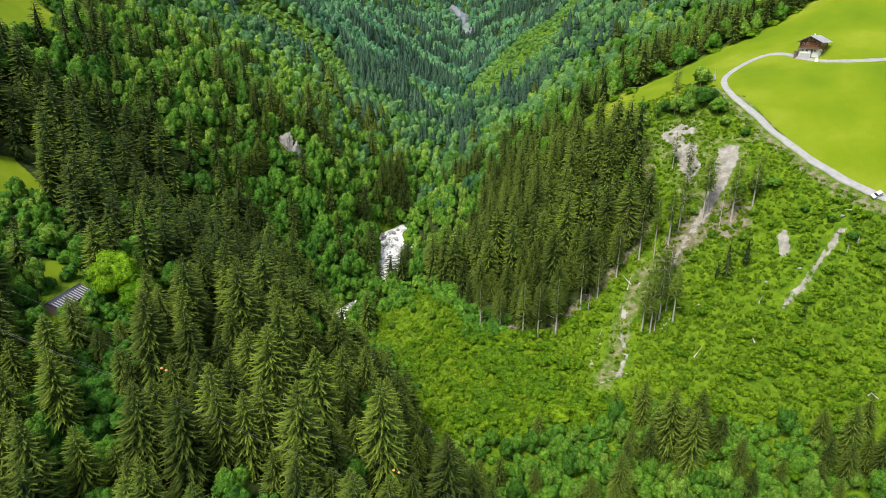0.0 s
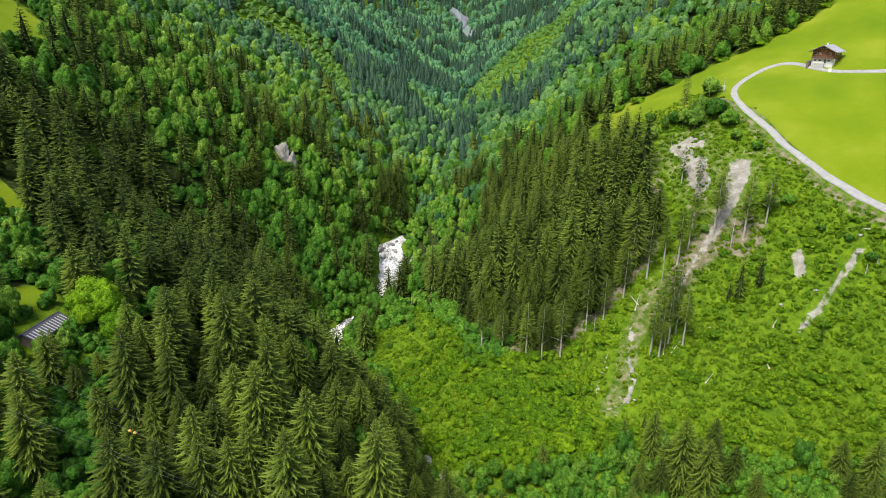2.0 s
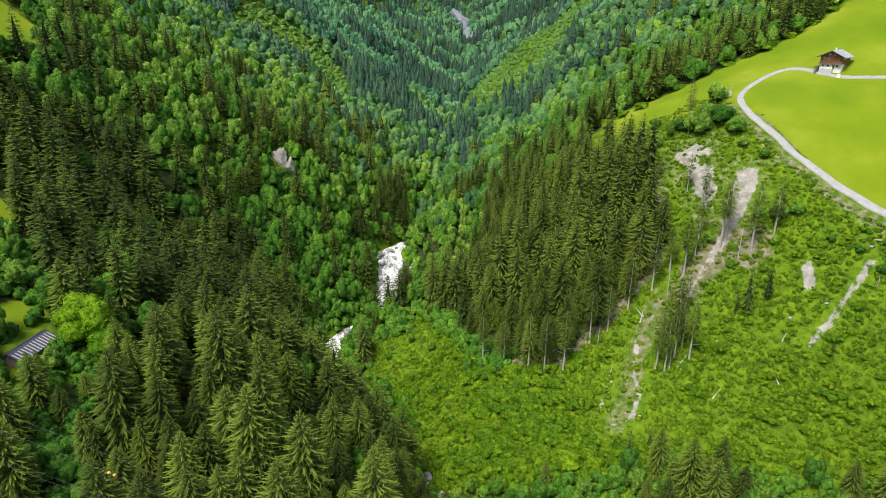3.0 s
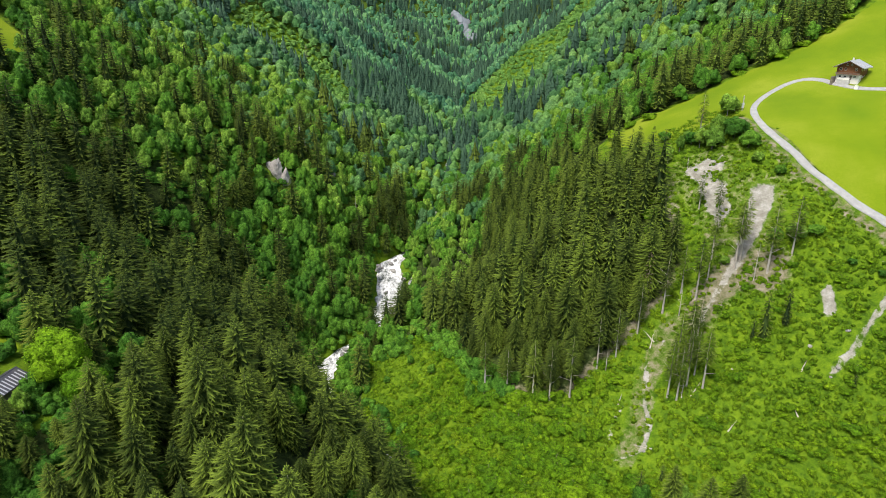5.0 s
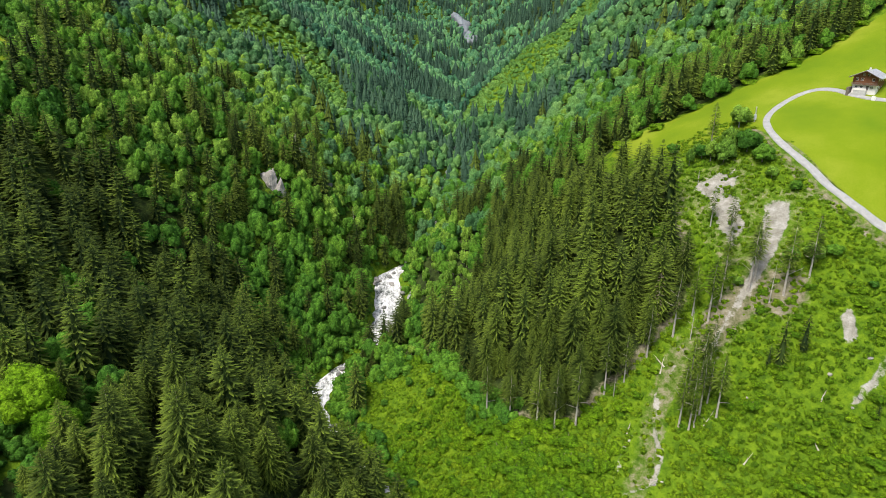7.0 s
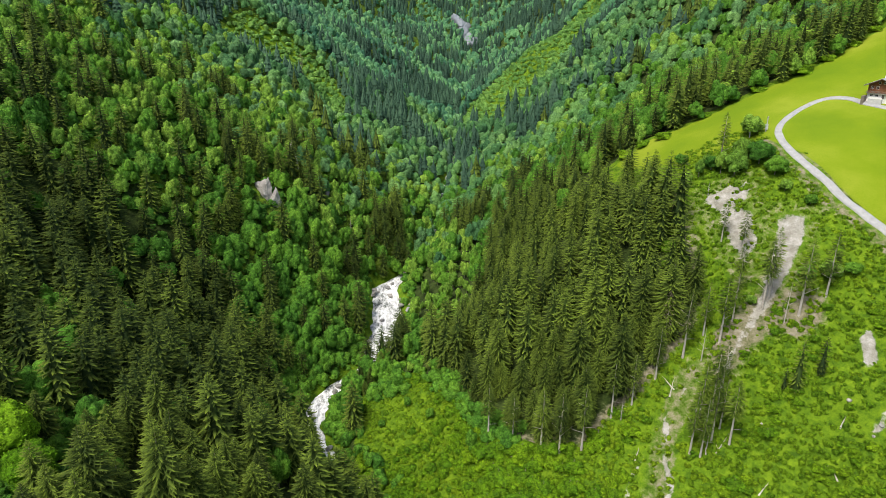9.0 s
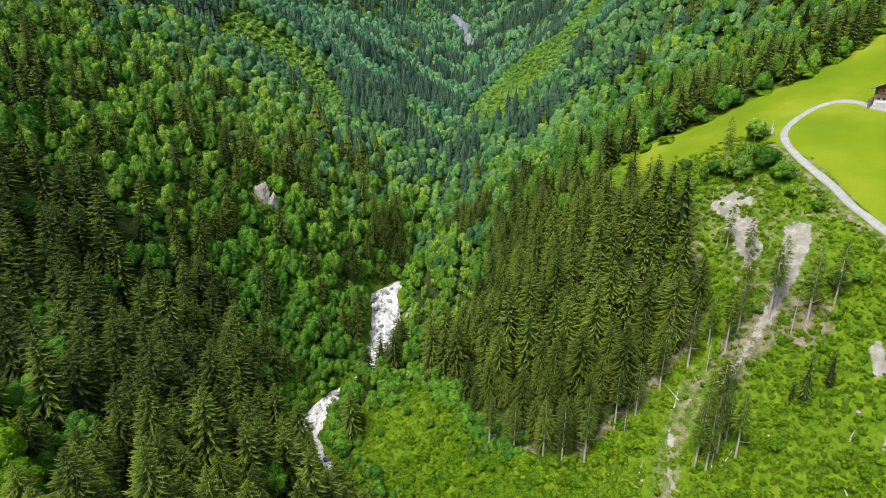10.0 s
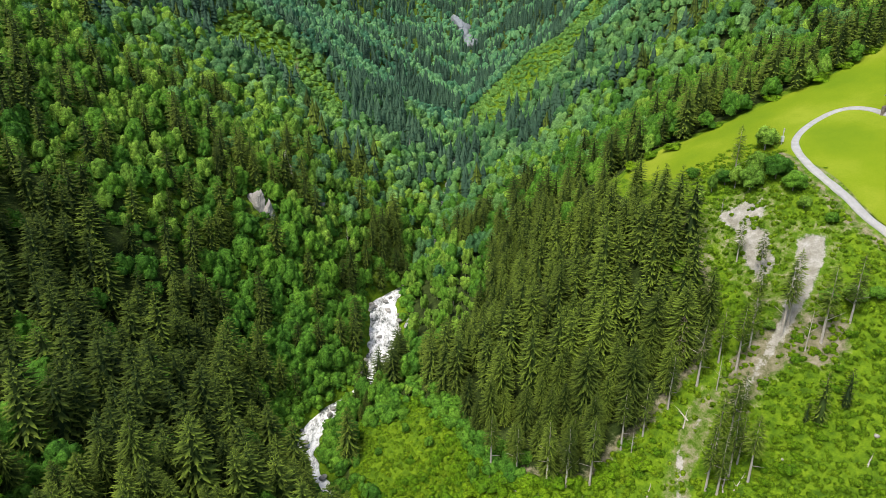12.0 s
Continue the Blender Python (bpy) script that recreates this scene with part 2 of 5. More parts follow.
RIGHT = {-400: (-70, -68, -64, -58, -48, -30), 150: (-37, -35, -33, -28, -20, 0), 170: (-31, -30, -29, -20, -6, 20),
         182: (-26, -23, -17, -7, 6, 35), 206: (-18, -12, 2, 19, 33, 58), 225: (-13, -4, 15, 35, 50, 72),
         240: (-7, 6, 29, 49, 62, 82), 260: (0, 20, 43, 63, 74, 92), 283: (6, 32, 64, 79, 88, 103), 304: (8, 40, 72, 86, 94, 108)}
RIGHT_FAR = {350: (8, 46, 75, 88, 105, 134), 385: (6, 42, 68, 86, 106, 142), 450: (8, 36, 60, 78, 98, 140), 550: (10, 32, 58, 82, 110, 152),
             700: (14, 32, 54, 74, 102, 160), 850: (30, 54, 84, 104, 134, 190), 960: (34, 42, 58, 82, 116, 178), 1060: (38, 44, 52, 74, 108, 180),
             1300: (76, 86, 100, 120, 150, 220), 2000: (235, 245, 260, 280, 305, 360)}


def steps(centre_low, centre_high, fine, reach_low, reach_high, growth=1.09):
    """Grid lines: even in the middle, wider and wider outwards."""
    lines = list(np.arange(centre_low, centre_high + 0.01, fine))
    low, high, step_low, step_high = centre_low, centre_high, fine, fine
    before, after = [], []
    while low > reach_low:
        step_low = min(step_low * growth, 60)
        low -= step_low
        before.append(low)
    while high < reach_high:
        step_high = min(step_high * growth, 60)
        high += step_high
        after.append(high)
    return np.array(before[::-1] + lines + after)


GX = steps(-200, 220, 2.5, -1500, 1500)
GY = steps(90, 400, 2.5, -900, 3100, 1.04)
STREAM_A = np.array(STREAM, float)


def stream_x(y):
    return np.interp(y, STREAM_A[:, 0], STREAM_A[:, 1])


def stream_z(y):
    return np.interp(y, STREAM_A[:, 0], STREAM_A[:, 2])


def stream_half(y):
    """Half the width of the water."""
    return np.interp(y, (150, 186, 196, 206, 214, 250, 262, 284, 298, 314, 330, 343, 359, 374, 388, 400, 430, 700), (2.5, 3.8, 3.0, 1.8, 1.6, 2.2, 2.8, 4.0, 3.2, 3.2, 5.2, 6.4, 7.0, 6.4, 5.6, 2.0, 1.3, 1.2))


def blurred(a, sigma, axis):
    """A Gaussian blur along one axis of a grid."""
    r = int(3 * sigma) + 1
    k = np.exp(-0.5 * (np.arange(-r, r + 1) / sigma) ** 2)
    k /= k.sum()
    pad = [(0, 0), (0, 0)]
    pad[axis] = (r, r)
    p = np.pad(a, pad, mode="edge")
    n = a.shape[axis]
    return sum(w * (p[i:i + n] if axis == 0 else p[:, i:i + n]) for i, w in enumerate(k))


def make_heights():
    ly, lv = np.array(list(LEFT), float), np.array(list(LEFT.values()), float)
    iy, iv = np.array(list(INNER), float), np.array(list(INNER.values()), float)
    table = {**RIGHT, **RIGHT_FAR}
    ry, rv = np.array(list(table), float), np.array(list(table.values()), float)
    rows = []
    for y in GY:
        left = [np.interp(y, ly, lv[:, i]) for i in range(len(LEFT_X))]
        inner = [np.interp(y, iy, iv[:, i]) for i in range(len(INNER_X))]
        right = [np.interp(y, ry, rv[:, i]) for i in range(len(RIGHT_X))]
        sx, sz, w = stream_x(y), stream_z(y), stream_half(y)
        shoulder = [(x, z) for x, z in zip(INNER_X, inner) if x < sx - w - 6 and y < 250][::-1]
        across = [(x, z) for x, z in zip(RIGHT_X, right) if x > sx + w + 3]
        px = [-1600, -600, -350] + list(LEFT_X[::-1]) + [x for x, _ in shoulder] + [sx - w - 2, sx + w + 2] + [x for x, _ in across] + [400, 800, 1600]
        pz = [left[-1] + 800, left[-1] + 270, left[-1] + 92] + left[::-1] + [z for _, z in shoulder] + [sz, sz] + [z for _, z in across] + [right[-1] + 80, right[-1] + 260, right[-1] + 560]
        rows.append(np.interp(GX, px, pz))
    z = np.array(rows)
    z = blurred(blurred(z, 2.6, 0), 2.2, 1)
    for j, y in enumerate(GY):
        off = np.abs(GX - stream_x(y)) - stream_half(y)
        t = np.clip(off / 9.0, 0, 1)
        t = t * t * (3 - 2 * t)
        z[j] = (stream_z(y) - 1.2 + np.clip(off, 0, 4) * 0.5) * (1 - t) + z[j] * t
    return z


GZ = make_heights()


def height(x, y):
    """The ground's height at a place (numbers or arrays)."""
    x, y = np.asarray(x, float), np.asarray(y, float)
    i = np.clip(np.searchsorted(GX, x) - 1, 0, len(GX) - 2)
    j = np.clip(np.searchsorted(GY, y) - 1, 0, len(GY) - 2)
    u = np.clip((x - GX[i]) / (GX[i + 1] - GX[i]), 0, 1)
    v = np.clip((y - GY[j]) / (GY[j + 1] - GY[j]), 0, 1)
    return (GZ[j, i] * (1 - u) + GZ[j, i + 1] * u) * (1 - v) + (GZ[j + 1, i] * (1 - u) + GZ[j + 1, i + 1] * u) * v


# ---- helpers for meshes ----
def part(name, bm, material, parent=None, label=""):
    """One mesh object from a bmesh, under a thing or a part."""
    me = bpy.data.meshes.new(name)
    bm.to_mesh(me)
    bm.free()
    me.materials.append(material)
    ob = new(name, me)
    ob.parent = parent
    if label:
        ob["label"] = label
    return ob


def soup(name, verts, tris, materials, smooth=False, **values):
    """A mesh from arrays of corners and triangles; values: one number a corner, by name."""
    me = bpy.data.meshes.new(name)
    verts, tris = np.asarray(verts, np.float32), np.asarray(tris, np.int32)
    me.vertices.add(len(verts))
    me.vertices.foreach_set("co", verts.ravel())
    me.loops.add(tris.size)
    me.loops.foreach_set("vertex_index", tris.ravel())
    me.polygons.add(len(tris))
    me.polygons.foreach_set("loop_start", np.arange(0, tris.size, 3, dtype=np.int32))
    for mt in materials:
        me.materials.append(mt)
    for key, v in values.items():
        me.attributes.new(key, "FLOAT", "POINT").data.foreach_set("value", np.asarray(v, np.float32))
    if smooth:
        me.polygons.foreach_set("use_smooth", np.ones(len(me.polygons), bool))
    me.update(calc_edges=True)
    return me


def box(bm, x0, y0, z0, x1, y1, z1, m=None):
    """A block, its edges a little rounded."""
    made = bmesh.ops.create_cube(bm, size=1.0)["verts"]
    for v in made:
        v.co = Vector(((x0 + x1) / 2 + v.co.x * (x1 - x0), (y0 + y1) / 2 + v.co.y * (y1 - y0), (z0 + z1) / 2 + v.co.z * (z1 - z0)))
        if m is not None:
            v.co = m @ v.co
    return made


def block(x0, y0, z0, x1, y1, z1, bevel=0.02):
    bm = bmesh.new()
    box(bm, x0, y0, z0, x1, y1, z1)
    if bevel:
        bmesh.ops.bevel(bm, geom=list(bm.edges), offset=bevel, segments=1, affect="EDGES")
    return bm


def distance_to_line(x, y, points, closed=False):
    pts = np.array(points, float)
    if closed:
        pts = np.vstack([pts, pts[:1]])
    best = np.full(np.shape(x), 1e9)
    for (ax, ay), (bx, by) in zip(pts[:-1, :2], pts[1:, :2]):
        dx, dy = bx - ax, by - ay
        t = np.clip(((x - ax) * dx + (y - ay) * dy) / (dx * dx + dy * dy), 0, 1)
        best = np.minimum(best, np.hypot(x - ax - t * dx, y - ay - t * dy))
    return best


def inside(x, y, points):
    pts = np.array(points, float)
    res = np.zeros(np.shape(x), bool)
    for (ax, ay), (bx, by) in zip(pts, np.roll(pts, -1, 0)):
        cross = (ay > y) != (by > y)
        res ^= cross & (x < (bx - ax) * (y - ay) / (by - ay + 1e-12) + ax)
    return res


def depth_in(x, y, points):
    """Metres inside (plus) or outside (minus) an outline."""
    d = distance_to_line(x, y, points, True)
    return np.where(inside(x, y, points), d, -d)


# ---- outlines on the plan ----
ROAD = [(215, 196), (190, 211), (165, 229), (156, 237), (148, 248.5), (142, 260), (135.5, 273), (130.5, 287), (130, 300), (133, 309),
        (141, 318), (151, 324.5), (160, 326), (166, 321), (169, 313), (173, 306), (181, 300.5), (196, 293), (230, 280)]
MEADOW = [(84, 351), (100, 351), (119, 350), (144, 355), (163, 355), (186, 360), (200, 365), (260, 385), (420, 420), (420, 150), (215, 192),
          (190, 208), (167, 226.5), (158, 236), (150, 247), (144, 259), (138, 273), (133.5, 288), (126, 303), (117, 310), (106, 307), (98, 309), (90, 322), (84, 338), (81, 350)]
SPUR = [(14, 250), (24, 238.5), (33, 234), (46, 231), (58, 239), (66, 241), (77, 246), (86, 251), (91, 266), (91, 284), (88, 300), (80, 316),
        (76, 336), (67, 360), (40, 392), (22, 380), (10, 350), (-8, 318), (-9, 286), (4, 272), (12, 256)]
ALDER = [(-17, 308), (-20, 345), (-22, 372), (-14, 420), (3, 450), (26, 392), (24, 356), (12, 326), (1, 304)]
CLEARING = [(-3, 196), (-13, 218), (-30, 240), (-34, 256), (-36, 272), (-33, 290), (-20, 290), (-9, 284), (3, 271), (13, 254), (24, 238.5), (33, 234), (46, 231), (58, 239), (66, 241), (77, 246), (86, 251), (91, 268),
            (90, 285), (96, 318), (118, 322), (133, 300), (137, 274), (143, 259), (149, 247), (158, 236), (167, 226), (200, 200), (240, 186), (240, 174), (150, 173), (112, 180), (92, 185), (66, 187), (40, 188), (16, 189)]
SCAR = [(97, 286), (101, 287), (107, 286), (113, 283), (111, 277.5), (104, 280), (111, 274), (110, 264), (105, 259), (102, 268), (101, 279)]
SCAR_R = [(118, 269), (126, 265), (122.5, 258), (116, 251), (109, 245.5), (102, 241), (93, 235), (92, 236.3), (100, 242.8), (107, 250), (113, 258)]
HOLLOW = [(-97, 142), (-82, 140), (-66, 124), (-66, 104), (-84, 100), (-95, 122)]
BANK = [(92, 284), (89, 300), (82, 316), (77, 336), (73, 356), (88, 354), (92, 335), (104, 323), (98, 300), (94, 288)]
LEFT_MEADOWS = [[(-180, 221), (-153, 212), (-151, 233), (-168, 243)], [(-125, 169), (-115, 163), (-111, 169), (-112, 181), (-122, 183)],
                [(-255, 290), (-212, 294), (-194, 328), (-198, 354), (-225, 362), (-255, 350)], [(92, 166), (102, 165.5), (103, 170), (95, 171)]]
FAR_STRIPS = [[(16, 785), (40, 812), (75, 845), (110, 872), (150, 895), (200, 915), (200, 820), (150, 765), (112, 715), (75, 690), (42, 694), (20, 730)],
              [(-190, 690), (-150, 705), (-112, 690), (-84, 630), (-78, 560), (-94, 556), (-112, 590), (-135, 606), (-165, 618), (-194, 628)]]


def make_ground():
    X, Y = np.meshgrid(GX, GY)
    Z = GZ.copy()
    md = depth_in(X, Y, MEADOW)
    smooth = np.clip(md / 6 + 0.5, 0, 1)
    for lm in LEFT_MEADOWS:
        smooth = np.maximum(smooth, np.clip(depth_in(X, Y, lm) / 5 + 0.5, 0, 1))
    op = np.clip(depth_in(X, Y, CLEARING) / 5 + 0.5, 0, 1)
    op = np.maximum(op, np.clip(depth_in(X, Y, BANK) / 5 + 0.5, 0, 1))
    for s in FAR_STRIPS:
        op = np.maximum(op, np.clip(depth_in(X, Y, s) / 14 + 0.5, 0, 1))
    op = np.maximum(op, np.clip((192 - Y) / 6, 0, 1) * np.clip((X - stream_x(Y) - 4) / 6, 0, 1) * 1.0)
    op = np.maximum(op, np.clip(1.1 + md / 9, 0, 1) * (Y > 300))
    op = np.maximum(op, np.clip((22 - np.hypot(X + 108, Y - 162)) / 6, 0, 1))
    op = np.maximum(op, 0.44 * np.clip((Y - 430) / 100, 0, 1))
    op = np.maximum(op, 0.5 * (X < stream_x(Y)) * np.clip((Y - np.interp(X, (-180, -109, -95, -75, -45), (293, 314, 302, 284, 262))) / 15, 0, 1))
    bank = np.abs(X - stream_x(Y)) - stream_half(Y)
    op = np.maximum(op, np.clip(1.2 - bank / 9, 0, 0.8))
    bare = np.maximum(np.clip(depth_in(X, Y, SCAR) / 8 + 0.47, 0, 1), np.clip(depth_in(X, Y, SCAR_R) / 6 + 0.45, 0, 1))
    for line, half in (([(73, 230), (70, 218.5), (70, 211), (66.5, 205.5)], 0.7), ([(64.4, 223), (58.7, 216), (55.7, 210), (57, 205)], 0.4), ([(57, 205), (66, 205)], 0.1),
                       ([(149, 223), (145, 220), (136.4, 214.8), (130.8, 210), (124, 207.5)], 0.9), ([(82, 236), (74, 231)], 0.2),
                       ([(129.5, 227), (129, 222.5)], 1.9), ([(23.5, 236.5), (25.6, 231)], 1.5), ([(95, 237), (86, 231)], 0.7)):
        bare = np.maximum(bare, np.clip((half - distance_to_line(X, Y, line)) / 4 + 0.52, 0, 1))
    soil = np.clip(0.62 - np.abs(depth_in(X, Y, SPUR)) / 12, 0, 1) * (Y < 300) * (X > 8)
    soil = np.maximum(soil, np.clip(1 - distance_to_line(X, Y, [(94, 240), (106, 244), (116, 239)]) / 12, 0, 0.6))
    soil = np.maximum(soil, np.clip(0.9 - np.abs(depth_in(X, Y, SCAR)) / 12, 0, 0.47))
    soil = np.maximum(soil, np.clip(0.9 - np.abs(depth_in(X, Y, SCAR_R)) / 10, 0, 0.45))
    soil = np.maximum(soil, np.clip(0.85 - distance_to_line(X, Y, [(82, 238), (72, 226), (66, 212), (61, 206)]) / 10, 0, 0.5))
    soil = np.maximum(soil, np.clip(0.8 - np.abs(distance_to_line(X, Y, ROAD) - 4) / 7, 0, 0.55) * (Y < 305) * (X < 175))
    lump = np.array([[noise.noise((x * 0.055, y * 0.055, 3.1)) * 1.7 + noise.noise((x * 0.17, y * 0.17, 9.0)) * 0.7 for x in GX] for y in GY])
    Z += np.array([[noise.noise((x * 0.011, y * 0.009, 21.0)) for x in GX] for y in GY]) * 22 * np.clip((Y - 430) / 160, 0, 1) * np.clip((bank - 10) / 70, 0, 1)
    Z += lump * (1 - smooth * 0.85) * np.clip(bank / 12, 0, 1)
    GZ[:] = Z
    ny, nx = Z.shape
    idx = np.arange(nx * ny).reshape(ny, nx)
    a, b, c, d = idx[:-1, :-1].ravel(), idx[:-1, 1:].ravel(), idx[1:, 1:].ravel(), idx[1:, :-1].ravel()
    tris = np.vstack([np.c_[a, b, c], np.c_[a, c, d]])
    me = soup("ground", np.c_[X.ravel(), Y.ravel(), Z.ravel()], tris, [hillside_ground], meadow=smooth.ravel(), open=op.ravel(), bare=bare.ravel(), soil=soil.ravel())
    me.polygons.foreach_set("use_smooth", np.ones(len(me.polygons), bool))
    tagged(new("ground", me), "steep green valley sides of forest soil, scrub and mown meadow", "ground", kind="structure")


make_ground()


def ribbon(name, line, half, lift, material, step=2.0, edge=0.0):
    """A strip along a line on the plan that lies on the ground, with thickness at its edges."""
    pts = np.array(line, float)
    for _ in range(2):
        pts = np.vstack([pts[:1]] + [np.vstack([0.75 * a + 0.25 * b, 0.25 * a + 0.75 * b]) for a, b in zip(pts[:-1], pts[1:])] + [pts[-1:]])
    seg = np.hypot(*np.diff(pts, axis=0).T)
    at = np.r_[0, np.cumsum(seg)]
    s = np.arange(0, at[-1], step)
    P = np.c_[np.interp(s, at, pts[:, 0]), np.interp(s, at, pts[:, 1])]
    T = np.gradient(P, axis=0)
    T /= np.linalg.norm(T, axis=1)[:, None]
    N = np.c_[-T[:, 1], T[:, 0]]
    across = np.array([-1.0, -0.92, -0.45, 0, 0.45, 0.92, 1.0])
    V, F = [], []
    mid = height(P[:, 0], P[:, 1])
    for k, (q, n) in enumerate(zip(P, N)):
        w = half + edge * noise.noise((s[k] * 0.15, 0.3, 0.0))
        for i, u in enumerate(across):
            x, y = q + n * u * w
            g = float(height(x, y))
            V.append((x, y, max(g, 0.6 * g + 0.4 * mid[k]) + (lift if 0 < i < 6 else -0.25)))
    m_ = len(across)
    for k in range(len(P) - 1):
        for i in range(m_ - 1):
            a = k * m_ + i
            F += [(a, a + m_, a + 1), (a + 1, a + m_, a + m_ + 1)]
    me = soup(name, V, F, [material])
    me.polygons.foreach_set("use_smooth", np.ones(len(me.polygons), bool))
    return new(name, me)


tagged(ribbon("road", ROAD, 1.4, 0.22, gravel, 1.5, 0.3), "narrow pale gravel farm road across the meadow", "road", kind="structure")


def make_stream():
    V, F = [], []
    ys = np.arange(120, 700, 1.6)
    across = np.linspace(-1, 1, 13)
    for y in ys:
        sx, sz, w = stream_x(y), stream_z(y), stream_half(y)
        for u in across:
            x = sx + u * (w + 0.9) + 2.4 * noise.noise((y * 0.17, 0.7 * u, 2.0))
            chop = noise.noise((x * 0.35, y * 0.35, 1.0)) * 0.55 + noise.noise((x * 0.9, y * 0.9, 5.0)) * 0.3
            V.append((x, y, sz - 0.1 + chop * (1 - abs(u) * 0.7) - 0.5 * u ** 4))
    n = len(across)
    for k in range(len(ys) - 1):
        for i in range(n - 1):
            a = k * n + i
            F += [(a, a + 1, a + n), (a + 1, a + n + 1, a + n)]
    me = soup("stream", V, F, [white_water])
    me.polygons.foreach_set("use_smooth", np.ones(len(me.polygons), bool))
    tagged(new("stream", me), "white foaming mountain stream in a rocky bed", "water", kind="structure")


make_stream()


# ---- trees and shrubs ----
def spruce_crown(seed, whorls, boughs, fingers, tall=25.0, spread=5.0, bare=0.12, thin=1.0, broad=1.0, core=0.5):
    """Boughs round a stem, each a spine with side twigs; returns corners, triangles and how far out each corner lies (0 to 1)."""
    r = np.random.default_rng(seed)
    V, T, U = [], [], []

    def put(*corners):
        k = len(V)
        for c, u in corners:
            V.append(c)
            U.append(u)
        return k

    crown = tall * (1 - bare)
    for w in range(whorls):
        below = crown * ((w + 0.35 + 0.5 * r.random()) / whorls) ** 1.25
        gap = 1.25 * crown * (below / crown) ** 0.2 / whorls
        f = 1 - below / crown
        reach = spread * math.tanh(0.68 * (below + 0.4) / spread) * (1 - 0.22 * max(0.0, 0.3 - f) / 0.3)
        turn = r.random() * 6.28
        n = max(5, round(boughs * (1 - 0.5 * f)))
        for b in range(n):
            if r.random() > thin:
                continue
            h = tall - below + (r.random() - 0.5) * gap * 0.9
            a = turn + 6.283 * (b + 0.8 * (r.random() - 0.5)) / n
            L = reach * (0.76 + 0.34 * r.random())
            drop = (0.62 - 0.5 * f) * (0.75 + 0.5 * r.random()) - 0.3 * max(0.0, f - 0.86) / 0.14
            ca, sa = math.cos(a), math.sin(a)
            wide = (L * 0.045 + 0.07) * broad

            def at(u, side, sag):
                z = h + 0.14 * L * u - drop * L * u ** 1.3 + 0.15 * L * max(0, u - 0.72) - sag
                return (ca * L * u - sa * side, sa * L * u + ca * side, z)

            sag = 0.1 + 0.04 * L
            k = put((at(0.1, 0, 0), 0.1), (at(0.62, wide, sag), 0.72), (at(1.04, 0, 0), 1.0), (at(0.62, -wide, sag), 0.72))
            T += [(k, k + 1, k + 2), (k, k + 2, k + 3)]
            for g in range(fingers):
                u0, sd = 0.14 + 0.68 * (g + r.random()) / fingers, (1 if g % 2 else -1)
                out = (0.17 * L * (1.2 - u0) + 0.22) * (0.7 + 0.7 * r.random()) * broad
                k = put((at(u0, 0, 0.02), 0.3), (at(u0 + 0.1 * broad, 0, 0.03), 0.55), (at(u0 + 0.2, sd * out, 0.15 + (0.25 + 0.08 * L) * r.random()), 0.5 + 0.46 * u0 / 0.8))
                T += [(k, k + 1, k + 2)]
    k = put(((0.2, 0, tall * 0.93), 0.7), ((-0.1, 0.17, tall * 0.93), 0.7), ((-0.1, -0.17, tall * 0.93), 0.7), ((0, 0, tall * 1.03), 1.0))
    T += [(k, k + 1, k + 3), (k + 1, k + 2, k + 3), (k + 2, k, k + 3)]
    # An added solid cone in the darkest needle colour mimics the crown's shaded inside.
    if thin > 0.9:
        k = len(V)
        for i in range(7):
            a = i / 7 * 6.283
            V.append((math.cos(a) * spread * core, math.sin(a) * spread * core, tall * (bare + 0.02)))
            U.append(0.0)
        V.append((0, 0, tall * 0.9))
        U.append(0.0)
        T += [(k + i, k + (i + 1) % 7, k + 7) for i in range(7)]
    return np.array(V), np.array(T), np.array(U)


def spruce_far(seed, tall=20.0, spread=4.7, tiers=7, sides=7):
    """A spruce seen from far off: ragged skirts of boughs one over the other."""
    r = np.random.default_rng(seed)
    V, T, U = [], [], []
    for w in range(tiers):
        below = tall * 0.94 * ((w + 0.9) / tiers) ** 1.15
        wide = spread * math.tanh(0.62 * below / spread) * (0.9 + 0.2 * r.random())
        k = len(V)
        V.append((0.15 * r.normal(), 0.15 * r.normal(), tall - below + wide * 0.3 + tall / tiers * (1.3 + 0.5 * r.random())))
        U.append(0.15)
        for j in range(2 * sides):
            a = 6.283 * (j + 0.6 * r.random()) / (2 * sides) + w
            q = wide * ((0.75 + 0.4 * r.random()) if j % 2 else (0.55 + 0.2 * r.random()))
            V.append((q * math.cos(a), q * math.sin(a), tall - below - (0.22 if j % 2 else 0.0) * wide + 0.6 * r.normal()))
            U.append(0.95 if j % 2 else 0.3)
        T += [(k, k + 1 + j, k + 1 + (j + 1) % (2 * sides)) for j in range(2 * sides)]
    return np.array(V), np.array(T), np.array(U)


def lobes_of(r, n, tall, spread, low):
    """Rounded masses that make up a crown: a core and lesser ones out of it, x, y, z, radius; and how tall they are drawn."""
    draw = min(1.6, max(0.75, tall * (1 - low) * 0.5 / spread))
    zc = tall - spread * draw
    if n == 1:
        return [(0, 0, zc, spread)], draw
    out = [(0, 0, zc, spread * 0.76)]
    for i in range(n - 1):
        e = math.asin(max(-1, min(1, -0.72 + 1.7 * (i + r.random()) / (n - 1))))
        a = i * 2.4 + r.random()
        q = spread * (0.5 + 0.14 * r.random())
        out.append((q * math.cos(e) * math.cos(a), q * math.cos(e) * math.sin(a), zc + q * draw * math.sin(e), spread * (0.32 + 0.16 * r.random())))
    return out, draw


